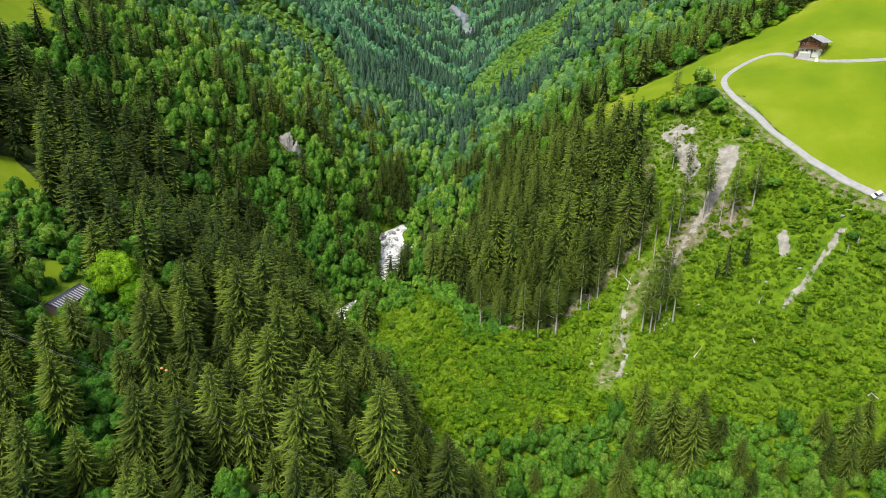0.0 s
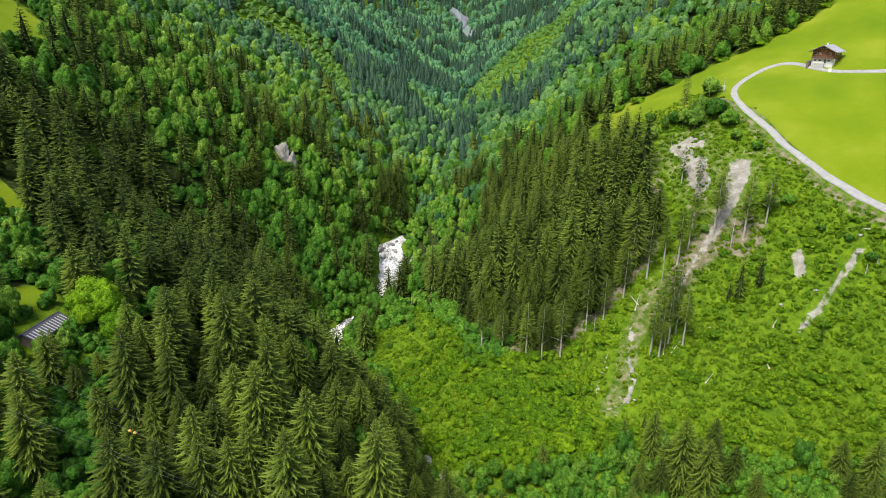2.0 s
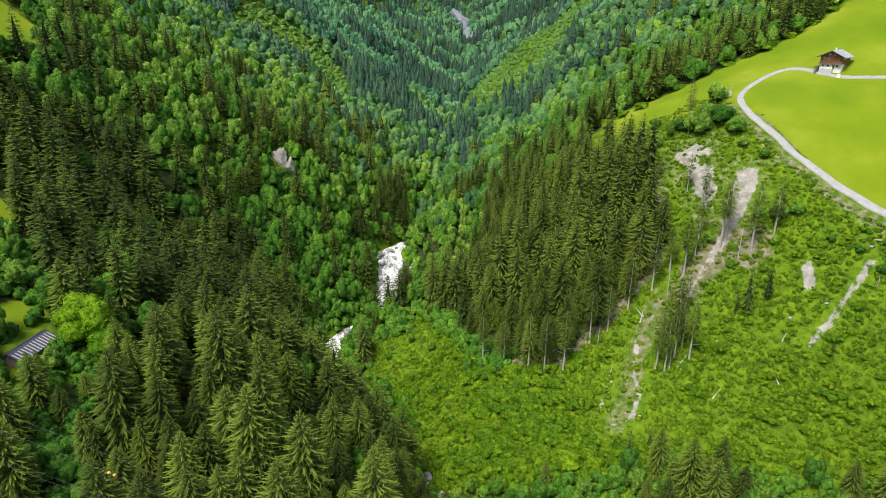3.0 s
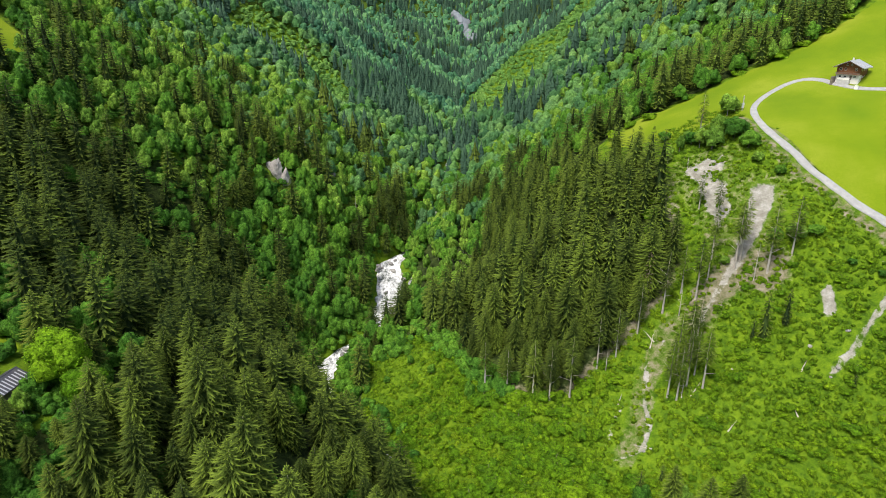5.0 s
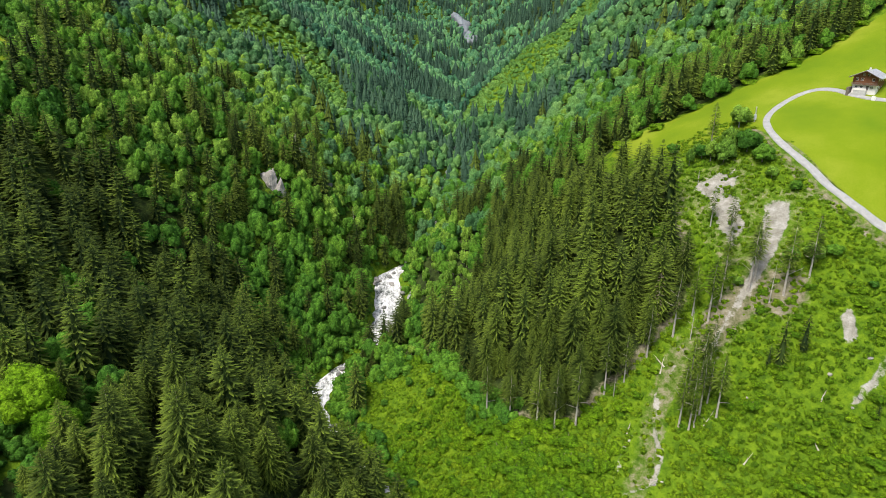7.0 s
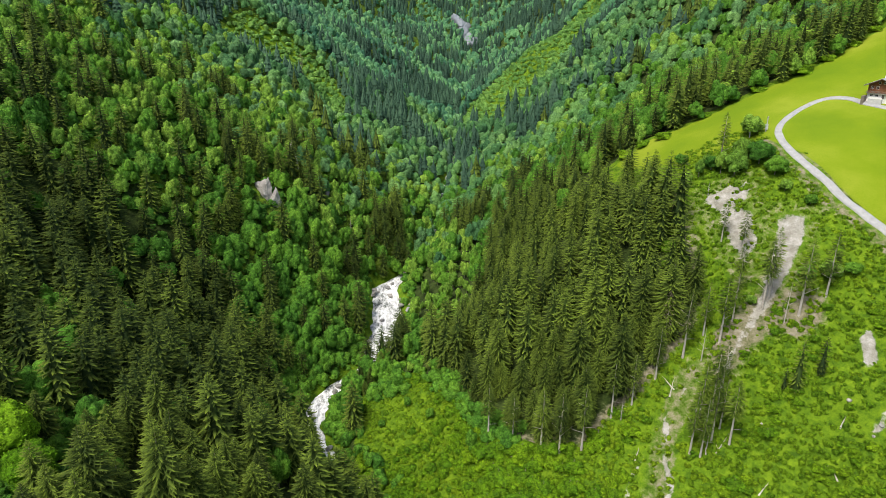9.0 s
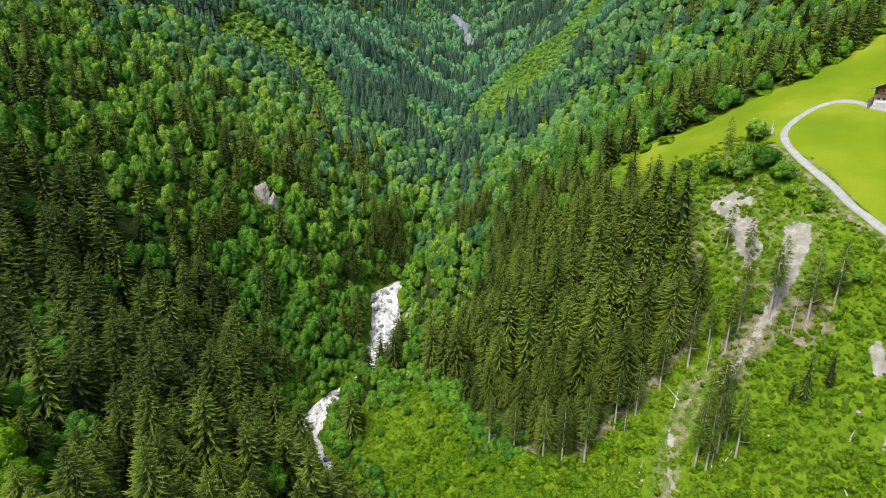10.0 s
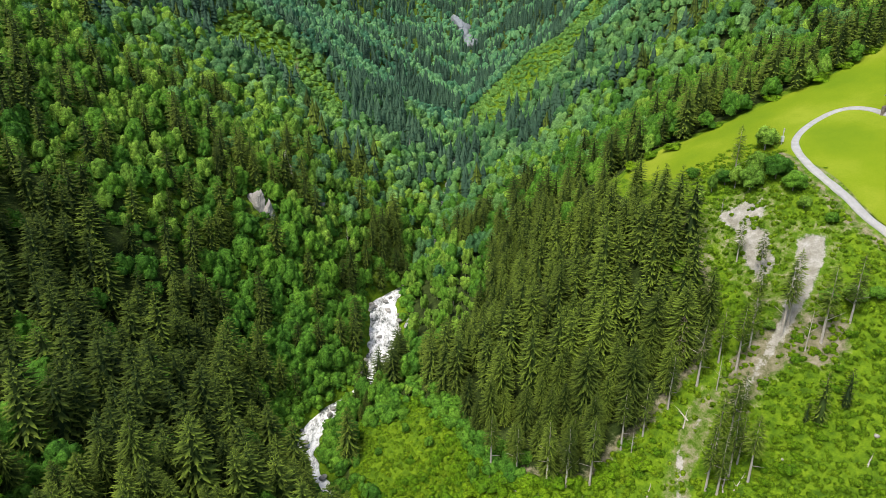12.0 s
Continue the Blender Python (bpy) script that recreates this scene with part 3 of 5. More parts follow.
def leaf_crown(seed, lobes, tufts, leaf, tall=15.0, spread=4.2, low=0.22, sides=9, rings=4):
    """Uneven rounded masses of foliage with tufts of leaves standing out of them; returns corners, triangles and reach."""
    r = np.random.default_rng(seed)
    L, squash = lobes_of(r, lobes, tall, spread, low)
    V, T, U = [], [], []
    for (x, y, z, s) in L:
        k, s = len(V), s * 0.93
        V.append((x, y, z + s * squash * (0.95 + 0.15 * r.random())))
        turn = r.random() * 6.28
        for i in range(1, rings + 1):
            tilt = 2.1 * i / rings
            for j in range(sides):
                a, q = turn + 6.283 * (j + 0.5 * (i % 2) + 0.5 * (r.random() - 0.5)) / sides, s * (0.8 + 0.36 * r.random())
                t = tilt + 0.25 * (r.random() - 0.5)
                V.append((x + q * math.sin(t) * math.cos(a), y + q * math.sin(t) * math.sin(a), z + q * squash * math.cos(t)))
        U += [0.6] * (1 + rings * sides)
        T += [(k, k + 1 + j, k + 1 + (j + 1) % sides) for j in range(sides)]
        for i in range(rings - 1):
            for j in range(sides):
                a, b = k + 1 + i * sides + j, k + 1 + i * sides + (j + 1) % sides
                T += [(a, a + sides, b), (b, a + sides, b + sides)]
    made = tries = 0
    while made < tufts and tries < tufts * 6:
        tries += 1
        i = r.integers(len(L))
        x, y, z, s = L[i]
        d = r.normal(size=3)
        d /= np.linalg.norm(d)
        if d[2] < -0.45:
            continue
        q = np.array((x, y, z)) + d * s * np.array((1, 1, squash)) * (0.9 + 0.22 * r.random())
        if any(((q[0] - a) ** 2 + (q[1] - b) ** 2 + ((q[2] - c) / squash) ** 2) < (0.8 * e) ** 2 for j, (a, b, c, e) in enumerate(L) if j != i):
            continue
        made += 1
        n = d + 0.55 * r.normal(size=3)
        n[2] += 0.6
        n /= np.linalg.norm(n)
        t = np.cross(n, r.normal(size=3))
        t /= np.linalg.norm(t)
        b = np.cross(n, t)
        e = leaf * (0.65 + 0.7 * r.random())
        k = len(V)
        V += [tuple(q - t * e + n * e * 0.1), tuple(q + b * e * 0.72 - n * e * 0.25), tuple(q + t * e * 0.9), tuple(q - b * e * 0.72 - n * e * 0.25)]
        U += [0.7, 0.9, 1.0, 0.9]
        T += [(k, k + 2, k + 1), (k, k + 3, k + 2)]
    return np.array(V), np.array(T), np.array(U)


def leaf_far(seed, tall=12.5, spread=5.6):
    """A broadleaf tree seen from far off: a few lumpy masses."""
    return leaf_crown(seed, 4, 16, 0.6, tall, spread, 0.0, 6, 2)


def stem_mesh(seed, tall, thick, limbs, material, name="trunk", lean=0.0):
    """A tapered stem with limbs."""
    r = np.random.default_rng(seed)
    V, T = [], []

    def tube(a, b, ra, rb, n=6):
        a, b = np.array(a), np.array(b)
        ax = (b - a) / np.linalg.norm(b - a)
        u = np.cross(ax, (0.3, 0.9, 0.2))
        u /= np.linalg.norm(u)
        w = np.cross(ax, u)
        k = len(V)
        for q, rad in ((a, ra), (b, rb)):
            for i in range(n):
                t = i / n * 6.283
                V.append(tuple(q + rad * (math.cos(t) * u + math.sin(t) * w)))
        for i in range(n):
            j = (i + 1) % n
            T.extend([(k + i, k + j, k + n + j), (k + i, k + n + j, k + n + i)])

    bend = [(lean * f * f * tall + 0.12 * r.normal() * f, 0.12 * r.normal() * f, tall * f) for f in (0, 0.08, 0.35, 0.7, 1.0)]
    bend[0] = (0, 0, -1.2)
    radii = (thick * 1.35, thick, thick * 0.75, thick * 0.4, thick * 0.08)
    for i in range(4):
        tube(bend[i], bend[i + 1], radii[i], radii[i + 1])
    for i in range(limbs):
        f = 0.25 + 0.5 * (i + 0.5) / limbs
        a = i * 2.4 + r.random()
        L = tall * (0.16 + 0.12 * r.random()) * (1.1 - f)
        tube((0, 0, tall * f), (L * math.cos(a), L * math.sin(a), tall * f + L * 0.55), thick * 0.3, thick * 0.06, 4)
    return soup(name, V, T, [material])


def tree_thing(name, crown, leaves, trunk, label, category):
    """A tree: an empty at its foot with a trunk and a crown."""
    base = new(name)
    tr = new("trunk", trunk)
    tr.parent = base
    V, T, U = crown
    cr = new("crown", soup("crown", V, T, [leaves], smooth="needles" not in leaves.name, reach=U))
    cr.parent = base
    return tagged(base, label, category)


def planted(x, y, scale=1.0, stretch=1.0, sink=0.3):
    z = float(height(x, y)) - sink
    return Matrix.Translation((x, y, z)) @ Matrix.Rotation(rng.random() * 6.283, 4, "Z") @ Matrix.Diagonal((scale, scale, scale * stretch, 1))


def set_out(protos, places, group):
    """Plants the first trees as they are and copies them to the other places: (kind, x, y, scale, stretch)."""
    used = set()
    for k, x, y, s, st in places:
        m = planted(x, y, s, st)
        if k not in used:
            used.add(k)
            protos[k].matrix_basis = m
            ob = protos[k]
        else:
            ob = copy_thing(protos[k], Matrix(m))
        ob["group"] = group
    for k, pr in enumerate(protos):
        if k not in used:
            pr.matrix_basis = planted(-150 - 6 * k, 200)


def scatter(x0, x1, y0, y1, spacing, seed, jitter=0.62):
    """Even but jittered places on the plan."""
    r = np.random.default_rng(seed)
    xs, ys = np.meshgrid(np.arange(x0, x1, spacing / 1.35), np.arange(y0, y1, spacing * 0.87 / 1.35))
    xs = xs + (np.arange(xs.shape[0])[:, None] % 2) * spacing / 2.7
    a, b = (xs + (r.random(xs.shape) - 0.5) * spacing * jitter).ravel(), (ys + (r.random(ys.shape) - 0.5) * spacing * jitter).ravel()
    c, s, xm, ym = math.cos(0.47), math.sin(0.47), (x0 + x1) / 2, (y0 + y1) / 2
    u, v = (a - xm) * 1.35, (b - ym) * 1.35
    a, b = xm + u * c - v * s, ym + u * s + v * c
    ok = (a > x0) & (a < x1) & (b > y0) & (b < y1)
    return np.c_[a[ok], b[ok]]


def stand(name, shapes, places, scales, stretch, material, label, category, seed, patch=0.5):
    """Many trees or shrubs joined into one object: too many to count."""
    r = np.random.default_rng(seed)
    Vs, Ts, Us, Ns, k = [], [], [], [], 0
    z = height(places[:, 0], places[:, 1]) - 0.3
    tone = np.clip(0.5 + patch * (1.3 * patchy(places, 34, seed * 1.3) + patchy(places, 110, seed * 0.7)) + (r.random(len(places)) - 0.5) * 0.75, 0, 1)
    for (x, y), zz, s, st, tn in zip(places, z, scales, stretch, tone):
        V, T, U = shapes[r.integers(len(shapes))]
        a = r.random() * 6.283
        c, sn = math.cos(a) * s, math.sin(a) * s
        Vs.append(np.c_[V[:, 0] * c - V[:, 1] * sn + x, V[:, 0] * sn + V[:, 1] * c + y, V[:, 2] * s * st + zz])
        Ts.append(T + k)
        Us.append(U)
        Ns.append(np.full(len(V), tn))
        k += len(V)
    me = soup(name, np.vstack(Vs), np.vstack(Ts), [material], smooth="needles" not in material.name, reach=np.concatenate(Us), tint=np.concatenate(Ns))
    return tagged(new(name, me), label, category, kind="stuff")


def patchy(P, size, seed):
    return np.array([noise.noise((x / size, y / size, seed)) for x, y in P])


# where each kind grows
def in_near_left(x, y):
    return (x < stream_x(y)) & (y < np.interp(x, (-180, -109, -95, -75, -45), (293, 314, 302, 284, 262))) & (y > 60)


def kinds(P):
    """For each place: 0 nothing, 1 spruce, 2 broadleaf, 3 pale alder and birch."""
    x, y = P[:, 0], P[:, 1]
    n1, n2 = patchy(P, 26, 1.5), patchy(P, 60, 7.7)
    r = np.random.default_rng(5).random(len(P))
    k = np.where(n1 + 0.6 * n2 + (r - 0.5) * 0.7 > 0.05, 2, 1)
    left = x < stream_x(y)
    near_left = in_near_left(x, y)
    k = np.where(near_left, np.where(r < 0.07, 2, 1), k)
    by_barn = near_left & (x < -96) & (y < 205) & (y > 138)
    k = np.where(by_barn, np.where(r < 0.35, 3, np.where(r < 0.72, 2, 1)), k)
    k = np.where(near_left & (x < -128) & (y > 165) & (y < 226), np.where(r < 0.7, 3, 2), k)
    k = np.where(inside(x, y, HOLLOW), np.where(r < 0.35, 2, np.where(r < 0.62, 1, 0)), k)
    gully = left & ~near_left & (y < 380) & (x > -112)
    k = np.where(gully, np.where(r < 0.22, 1, 2), k)
    upper = left & ~near_left & ~gully & (y < 560)
    k = np.where(upper, np.where(n1 + (r - 0.5) * 0.6 > -0.3, np.where(r < 0.7, 3, 2), 1), k)
    k = np.where(left & ~near_left & (x < -135) & (y < 440), np.where(r < 0.12, 1, np.where(r < 0.6, 3, 2)), k)
    spur = inside(x, y, SPUR)
    k = np.where(spur, 1, k)
    k = np.where(inside(x, y, ALDER), np.where(r < 0.75, 3, 2), k)
    behind = (x > 60) & (y > 352) & (y < 420)
    k = np.where(behind, np.where(n1 + (r - 0.5) > -0.1, 2, 1), k)
    belt = (x > 60) & (y > 345) & (depth_in(x, y, MEADOW) > -30)
    k = np.where(belt, np.where(r < 0.5, 1, np.where(r < 0.8, 2, 3)), k)
    far_right = (x > 30) & (y >= 420)
    k = np.where(far_right, np.where(0.6 * n1 + 1.1 * n2 + (r - 0.5) * 0.3 < np.where(y > 880, -0.06, -0.38), 1, np.where(r < 0.45, 3, 2)), k)
    far_left = left & (y >= 560)
    k = np.where(far_left, np.where(0.6 * n1 + 1.1 * n2 + (r - 0.5) * 0.5 < np.interp(y, (560, 680, 760), (-0.3, -0.16, -0.04)), 1, np.where(r < 0.4, 3, 2)), k)
    foot = ~left & (y < 192) & ~inside(x, y, CLEARING)
    k = np.where(foot, np.where(r < 0.25, 1, np.where(r < 0.6, 3, 2)), k)
    clear = (inside(x, y, CLEARING) | inside(x, y, MEADOW) | (np.abs(x - stream_x(y)) < stream_half(y) + np.where(y > 394, -0.8, np.where(y < 215, 0.0, np.where(y < 232, 1.0, np.where(y < 302, 9.0, 5.0))))))
    for poly in LEFT_MEADOWS + FAR_STRIPS + [BANK]:
        clear |= inside(x, y, poly)
    clear |= distance_to_line(x, y, [(-106, 146), (-105, 168), (-112, 172)]) < 7.5
    clear |= distance_to_line(x, y, ROAD) < 5
    clear |= (x > 90) & (x < 140) & (y > 284) & (y < 346)
    clear |= np.hypot(x + 92, y - 165) < 8.5
    clear |= distance_to_line(x, y, [(-20, 362), (-15, 373)]) < 5.5
    clear |= (distance_to_line(x, y, [(-92, 362), (-90, 371)]) < 5.8) | (distance_to_line(x, y, [(-86, 403), (-86, 410)]) < 4)
    return np.where(clear, 0, k)


def in_sight(P, margin=40):
    return np.abs(P[:, 0]) < 0.74 * P[:, 1] + margin


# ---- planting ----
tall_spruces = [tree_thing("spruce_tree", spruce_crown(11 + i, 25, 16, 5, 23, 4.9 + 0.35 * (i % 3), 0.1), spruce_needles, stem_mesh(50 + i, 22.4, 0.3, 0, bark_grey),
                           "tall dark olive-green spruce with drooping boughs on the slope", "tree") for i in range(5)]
edge_spruces = [tree_thing("spruce_tree", spruce_crown(31 + i, 20, 13, 4, 26, 3.7, 0.34 + 0.07 * i, 0.72), spruce_needles, stem_mesh(60 + i, 25.4, 0.4, 6, bark_pale),
                           "slender spruce with a long bare pale trunk beside the clearing", "tree") for i in range(3)]
dead_spruces = [tree_thing("dead_spruce", spruce_crown(41, 18, 6, 1, 22, 2.2, 0.2, 0.7), dead_needles, stem_mesh(66, 21.5, 0.25, 8, bark_pale),
                           "dead grey-brown spruce among green ones", "tree")]
leaf_trees = [tree_thing("broadleaf_tree", leaf_crown(71 + i, 12, 400, 0.3, 14, 5.2, 0.02, 9, 4), broad_leaves, stem_mesh(80 + i, 11, 0.3, 5, bark_grey),
                         "leafy green broadleaf tree with a rounded crown", "tree") for i in range(4)]
lime_trees = [tree_thing("lime_tree", leaf_crown(121, 15, 1500, 0.26, 15, 6.4, 0.1, 11, 5), lime_leaves, stem_mesh(122, 12, 0.35, 5, bark_grey), "broad bright yellow-green lime tree beside the barn", "tree")]
alder_trees = [tree_thing("alder_tree", leaf_crown(91 + i, 10, 240, 0.3, 13.5, 4.0, 0.03, 7, 4), alder_leaves, stem_mesh(95 + i, 11, 0.2, 4, bark_pale),
                          "pale grey-green alder with a loose narrow crown", "tree") for i in range(3)]
bushes = [tree_thing("shrub", leaf_crown(101 + i, 7, 130, 0.2, 2.3, 2.2, 0.05, 8, 3), shrub_leaves, stem_mesh(105 + i, 2.4, 0.1, 3, bark_grey),
                     "bright green leafy shrub in the clearing", "shrub") for i in range(4)]

# places: spruces and leaf trees in the near woods, evenly set
A = scatter(-260, 60, 75, 318, 7.3, 3)
A = np.vstack([A[A[:, 1] < 168], scatter(-260, 0, 168, 318, 8.1, 6)])
B, C = scatter(-40, 120, 220, 400, 7.0, 4, 0.85), scatter(-260, 280, 75, 470, 6.9, 5)
near_a, spur_b = in_near_left(A[:, 0], A[:, 1]), inside(B[:, 0], B[:, 1], SPUR)
P = np.vstack([A[near_a], B[spur_b], C[~in_near_left(C[:, 0], C[:, 1]) & ~inside(C[:, 0], C[:, 1], SPUR)]])
P = P[in_sight(P) & (height(P[:, 0], P[:, 1]) < 150)]
K = kinds(P)
r0 = np.random.default_rng(21)
keep = (K > 0) & (r0.random(len(P)) < np.where(K == 1, 0.96, 0.95))
P, K = P[keep], K[keep]
size = 0.68 + 0.46 * r0.random(len(P)) ** 0.8
size *= np.where(np.hypot(P[:, 0] + 88, P[:, 1] - 152) < 11, 0.6, 1)
size *= np.where(in_near_left(P[:, 0], P[:, 1]), np.where(P[:, 1] < 168, 1.18, 1.15), np.where(inside(P[:, 0], P[:, 1], SPUR), np.where(P[:, 1] > 300, 0.86, 1.03), 0.96))
grow = (0.88 + 0.28 * r0.random(len(P))) * np.where(in_near_left(P[:, 0], P[:, 1]), 0.96, np.where(inside(P[:, 0], P[:, 1], SPUR), 1.02, 1.0))
size *= np.where((P[:, 0] < -128) & (P[:, 1] > 165) & (P[:, 1] < 226), 0.65, 1)
size *= np.where((P[:, 0] > 8) & (P[:, 1] < 196), np.where(K == 1, 0.85, 1.02), 1.0)
# the nearest stretches stand as single trees
front = (K == 1) & (((P[:, 0] > -112) & (P[:, 0] < 16) & (P[:, 1] > 98) & (P[:, 1] < 190)) | (inside(P[:, 0], P[:, 1], SPUR) & (P[:, 1] < 268)) | ((P[:, 0] > 20) & (P[:, 1] < 195)))
fi = np.flatnonzero(front)
fi = fi[np.argsort(np.where(P[fi, 0] < 12, P[fi, 1] - 0.25 * P[fi, 0], P[fi, 1] - 55))][:290]
set_out(tall_spruces, [(int(r0.integers(5)), P[i, 0], P[i, 1], size[i], grow[i]) for i in fi], "spruces on the near slopes")
front_leaf = (K == 2) & (((P[:, 0] < -60) & (P[:, 1] < 215)) | ((P[:, 0] > -62) & (P[:, 0] < 200) & (P[:, 1] < 200)) | ((P[:, 0] < -45) & (P[:, 0] > -110) & (P[:, 1] > 255) & (P[:, 1] < 345)))
li = np.flatnonzero(front_leaf)
li = li[np.argsort(P[li, 1] - 0.2 * P[li, 0])][:160]
set_out(leaf_trees, [(int(r0.integers(4)), P[i, 0], P[i, 1], size[i] * 0.95, grow[i]) for i in li], "broadleaf trees on the near slopes")
front_alder = (K == 3) & (inside(P[:, 0], P[:, 1], ALDER) | (P[:, 1] < 228))
ai = np.flatnonzero(front_alder)[:190]
set_out(alder_trees, [(int(r0.integers(3)), P[i, 0], P[i, 1], size[i] * 0.85, grow[i]) for i in ai], "alders on the slopes and by the stream")
rest = np.ones(len(P), bool)
rest[np.r_[fi, li, ai]] = False
# More trees take the haze-tinted leaf colours the farther off they stand.
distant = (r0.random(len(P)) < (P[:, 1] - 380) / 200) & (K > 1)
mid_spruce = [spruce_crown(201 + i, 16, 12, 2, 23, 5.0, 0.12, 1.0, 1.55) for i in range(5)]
mid_leaf = [leaf_crown(211 + i, 9, 110, 0.48, 14, 5.2, 0.0, 7, 3) for i in range(5)]
mid_alder = [leaf_crown(221 + i, 8, 90, 0.46, 13.5, 4.3, 0.0, 7, 3) for i in range(5)]
for kind, shapes, mat, nm, lb, sc in ((1, mid_spruce, spruce_needles_stand, "spruce_forest", "dense dark spruce forest on the valley sides", 1.0),
                                      (2, mid_leaf, broad_leaves_stand, "broadleaf_forest", "green broadleaf forest in the gullies", 0.95),
                                      (3, mid_alder, alder_leaves_stand, "alder_forest", "pale green alder and birch wood on the slopes", 0.9)):
    s = rest & (K == kind) & ~distant
    stand(nm, shapes, P[s], size[s] * sc, grow[s], mat, lb, "forest", 31 + kind)
for kind, shapes, mat, nm, lb, sc in ((2, mid_leaf, hazed_leaves_stand, "farther_broadleaf_forest", "green broadleaf forest behind the gullies", 0.95), (3, mid_alder, hazed_alder_stand, "farther_alder_forest", "pale green alder wood behind the gullies", 0.9)):
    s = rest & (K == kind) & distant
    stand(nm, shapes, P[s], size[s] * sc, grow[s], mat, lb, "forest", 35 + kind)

# the far valley
Q = scatter(-560, 620, 470, 1700, 8.2, 9)
Q = Q[height(Q[:, 0], Q[:, 1]) < 165 + 0.01 * Q[:, 1]]
KQ = kinds(Q)
rq = np.random.default_rng(22)
ok = (KQ > 0) & (rq.random(len(Q)) < np.where(Q[:, 1] > 1000, 0.55, 0.92))
Q, KQ = Q[ok], KQ[ok]
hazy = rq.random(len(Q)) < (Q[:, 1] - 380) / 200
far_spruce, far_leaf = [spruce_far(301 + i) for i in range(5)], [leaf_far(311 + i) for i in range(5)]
for kind, shapes, mat, nm, lb in ((1, far_spruce, hazed_needles_stand, "far_spruce_forest", "distant dark spruce woods up the valley"),
                                  (2, far_leaf, hazed_leaves_stand, "far_broadleaf_forest", "distant green broadleaf woods up the valley"),
                                  (3, far_leaf, hazed_alder_stand, "far_alder_forest", "distant pale green alder woods up the valley")):
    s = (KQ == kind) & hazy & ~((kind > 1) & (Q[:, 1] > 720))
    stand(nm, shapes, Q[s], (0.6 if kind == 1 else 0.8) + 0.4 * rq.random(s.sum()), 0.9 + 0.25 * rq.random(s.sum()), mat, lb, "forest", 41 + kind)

# Leaf colours here carry the strongest painted blue haze.
for kind, mat, nm, lb in ((2, hazed_head_leaves_stand, "valley_head_broadleaf_forest", "green broadleaf woods at the head of the valley, tinted blue for haze"), (3, hazed_head_alder_stand, "valley_head_alder_forest", "pale green woods at the head of the valley, tinted blue for haze")):
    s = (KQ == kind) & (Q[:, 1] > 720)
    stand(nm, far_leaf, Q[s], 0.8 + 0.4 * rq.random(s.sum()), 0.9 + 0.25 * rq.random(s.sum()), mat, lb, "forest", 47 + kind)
for kind, shapes, mat, nm, lb in ((1, far_spruce, spruce_needles_stand, "upper_spruce_forest", "dark spruce woods farther up the valley"),
                                  (2, far_leaf, broad_leaves_stand, "upper_broadleaf_forest", "green broadleaf woods farther up the valley"),
                                  (3, far_leaf, alder_leaves_stand, "upper_alder_forest", "pale green alder woods farther up the valley")):
    s = (KQ == kind) & ~hazy & ~((kind > 1) & (Q[:, 1] > 720))
    stand(nm, shapes, Q[s], (0.75 if kind == 1 else 0.8) + 0.4 * rq.random(s.sum()), 0.9 + 0.25 * rq.random(s.sum()), mat, lb, "forest", 45 + kind)

# scrub and herbs in the clearing
S = scatter(-45, 215, 150, 330, 2.8, 17)
S = S[inside(S[:, 0], S[:, 1], CLEARING) & (distance_to_line(S[:, 0], S[:, 1], ROAD) > 4.5)]
rs = np.random.default_rng(23)
bushy = patchy(S, 14, 4.4) + 0.35 * patchy(S, 5, 2.2)
dense = 0.42 - 0.22 * ((S[:, 0] > 62) & (S[:, 1] > 196)) + 0.9 * bushy + 0.55 * (S[:, 0] < 50) + 0.35 * (S[:, 1] < 200) - 0.45 * (S[:, 1] > 238) - 0.5 * ((S[:, 1] > 255) & (S[:, 0] < 124))
dense -= 2.0 * (distance_to_line(S[:, 0], S[:, 1], [(84, 236), (71, 222), (62, 204)]) < 7.5) + 2.0 * inside(S[:, 0], S[:, 1], SCAR) + 2.0 * inside(S[:, 0], S[:, 1], SCAR_R)
dense -= 2.0 * (np.hypot(S[:, 0] - 129.3, S[:, 1] - 225) < 5)
dense -= 2.0 * (distance_to_line(S[:, 0], S[:, 1], [(150, 224), (142, 219), (134, 213), (124, 208)]) < 3.5)
S = S[rs.random(len(S)) < dense]
ss = 0.55 + 0.75 * rs.random(len(S))
near = np.flatnonzero((S[:, 1] < 238) & (S[:, 0] > 5))
near = near[:: max(1, len(near) // 240)][:280]
set_out(bushes, [(int(rs.integers(4)), S[i, 0], S[i, 1], ss[i] * (1.8 if S[i, 0] < 62 else 1.1), 1.0 if S[i, 0] < 62 else 0.78) for i in near], "shrubs in the clearing")
others = np.ones(len(S), bool)
others[near] = False
others &= (S[:, 0] > 62) | (rs.random(len(S)) < 0.5)
small_bush = [leaf_crown(231 + i, 5, 24, 0.26, 2.0, 2.2, 0.05, 6, 2) for i in range(5)]
stand("scrub", small_bush, S[others], ss[others] * np.where(S[others, 0] < 62, 1.45, 1.05), np.where(S[others, 0] < 62, 1.0, 0.75), shrub_leaves_stand, "low bright green scrub on the open slope", "scrub", 51)
F = scatter(-200, 210, 540, 920, 5.2, 29)
F = F[inside(F[:, 0], F[:, 1], FAR_STRIPS[0]) | inside(F[:, 0], F[:, 1], FAR_STRIPS[1])]
F = F[rs.random(len(F)) < 0.8]
low_bush = [leaf_crown(251 + i, 3, 12, 0.34, 2.6, 2.3, 0.05, 6, 2) for i in range(5)]
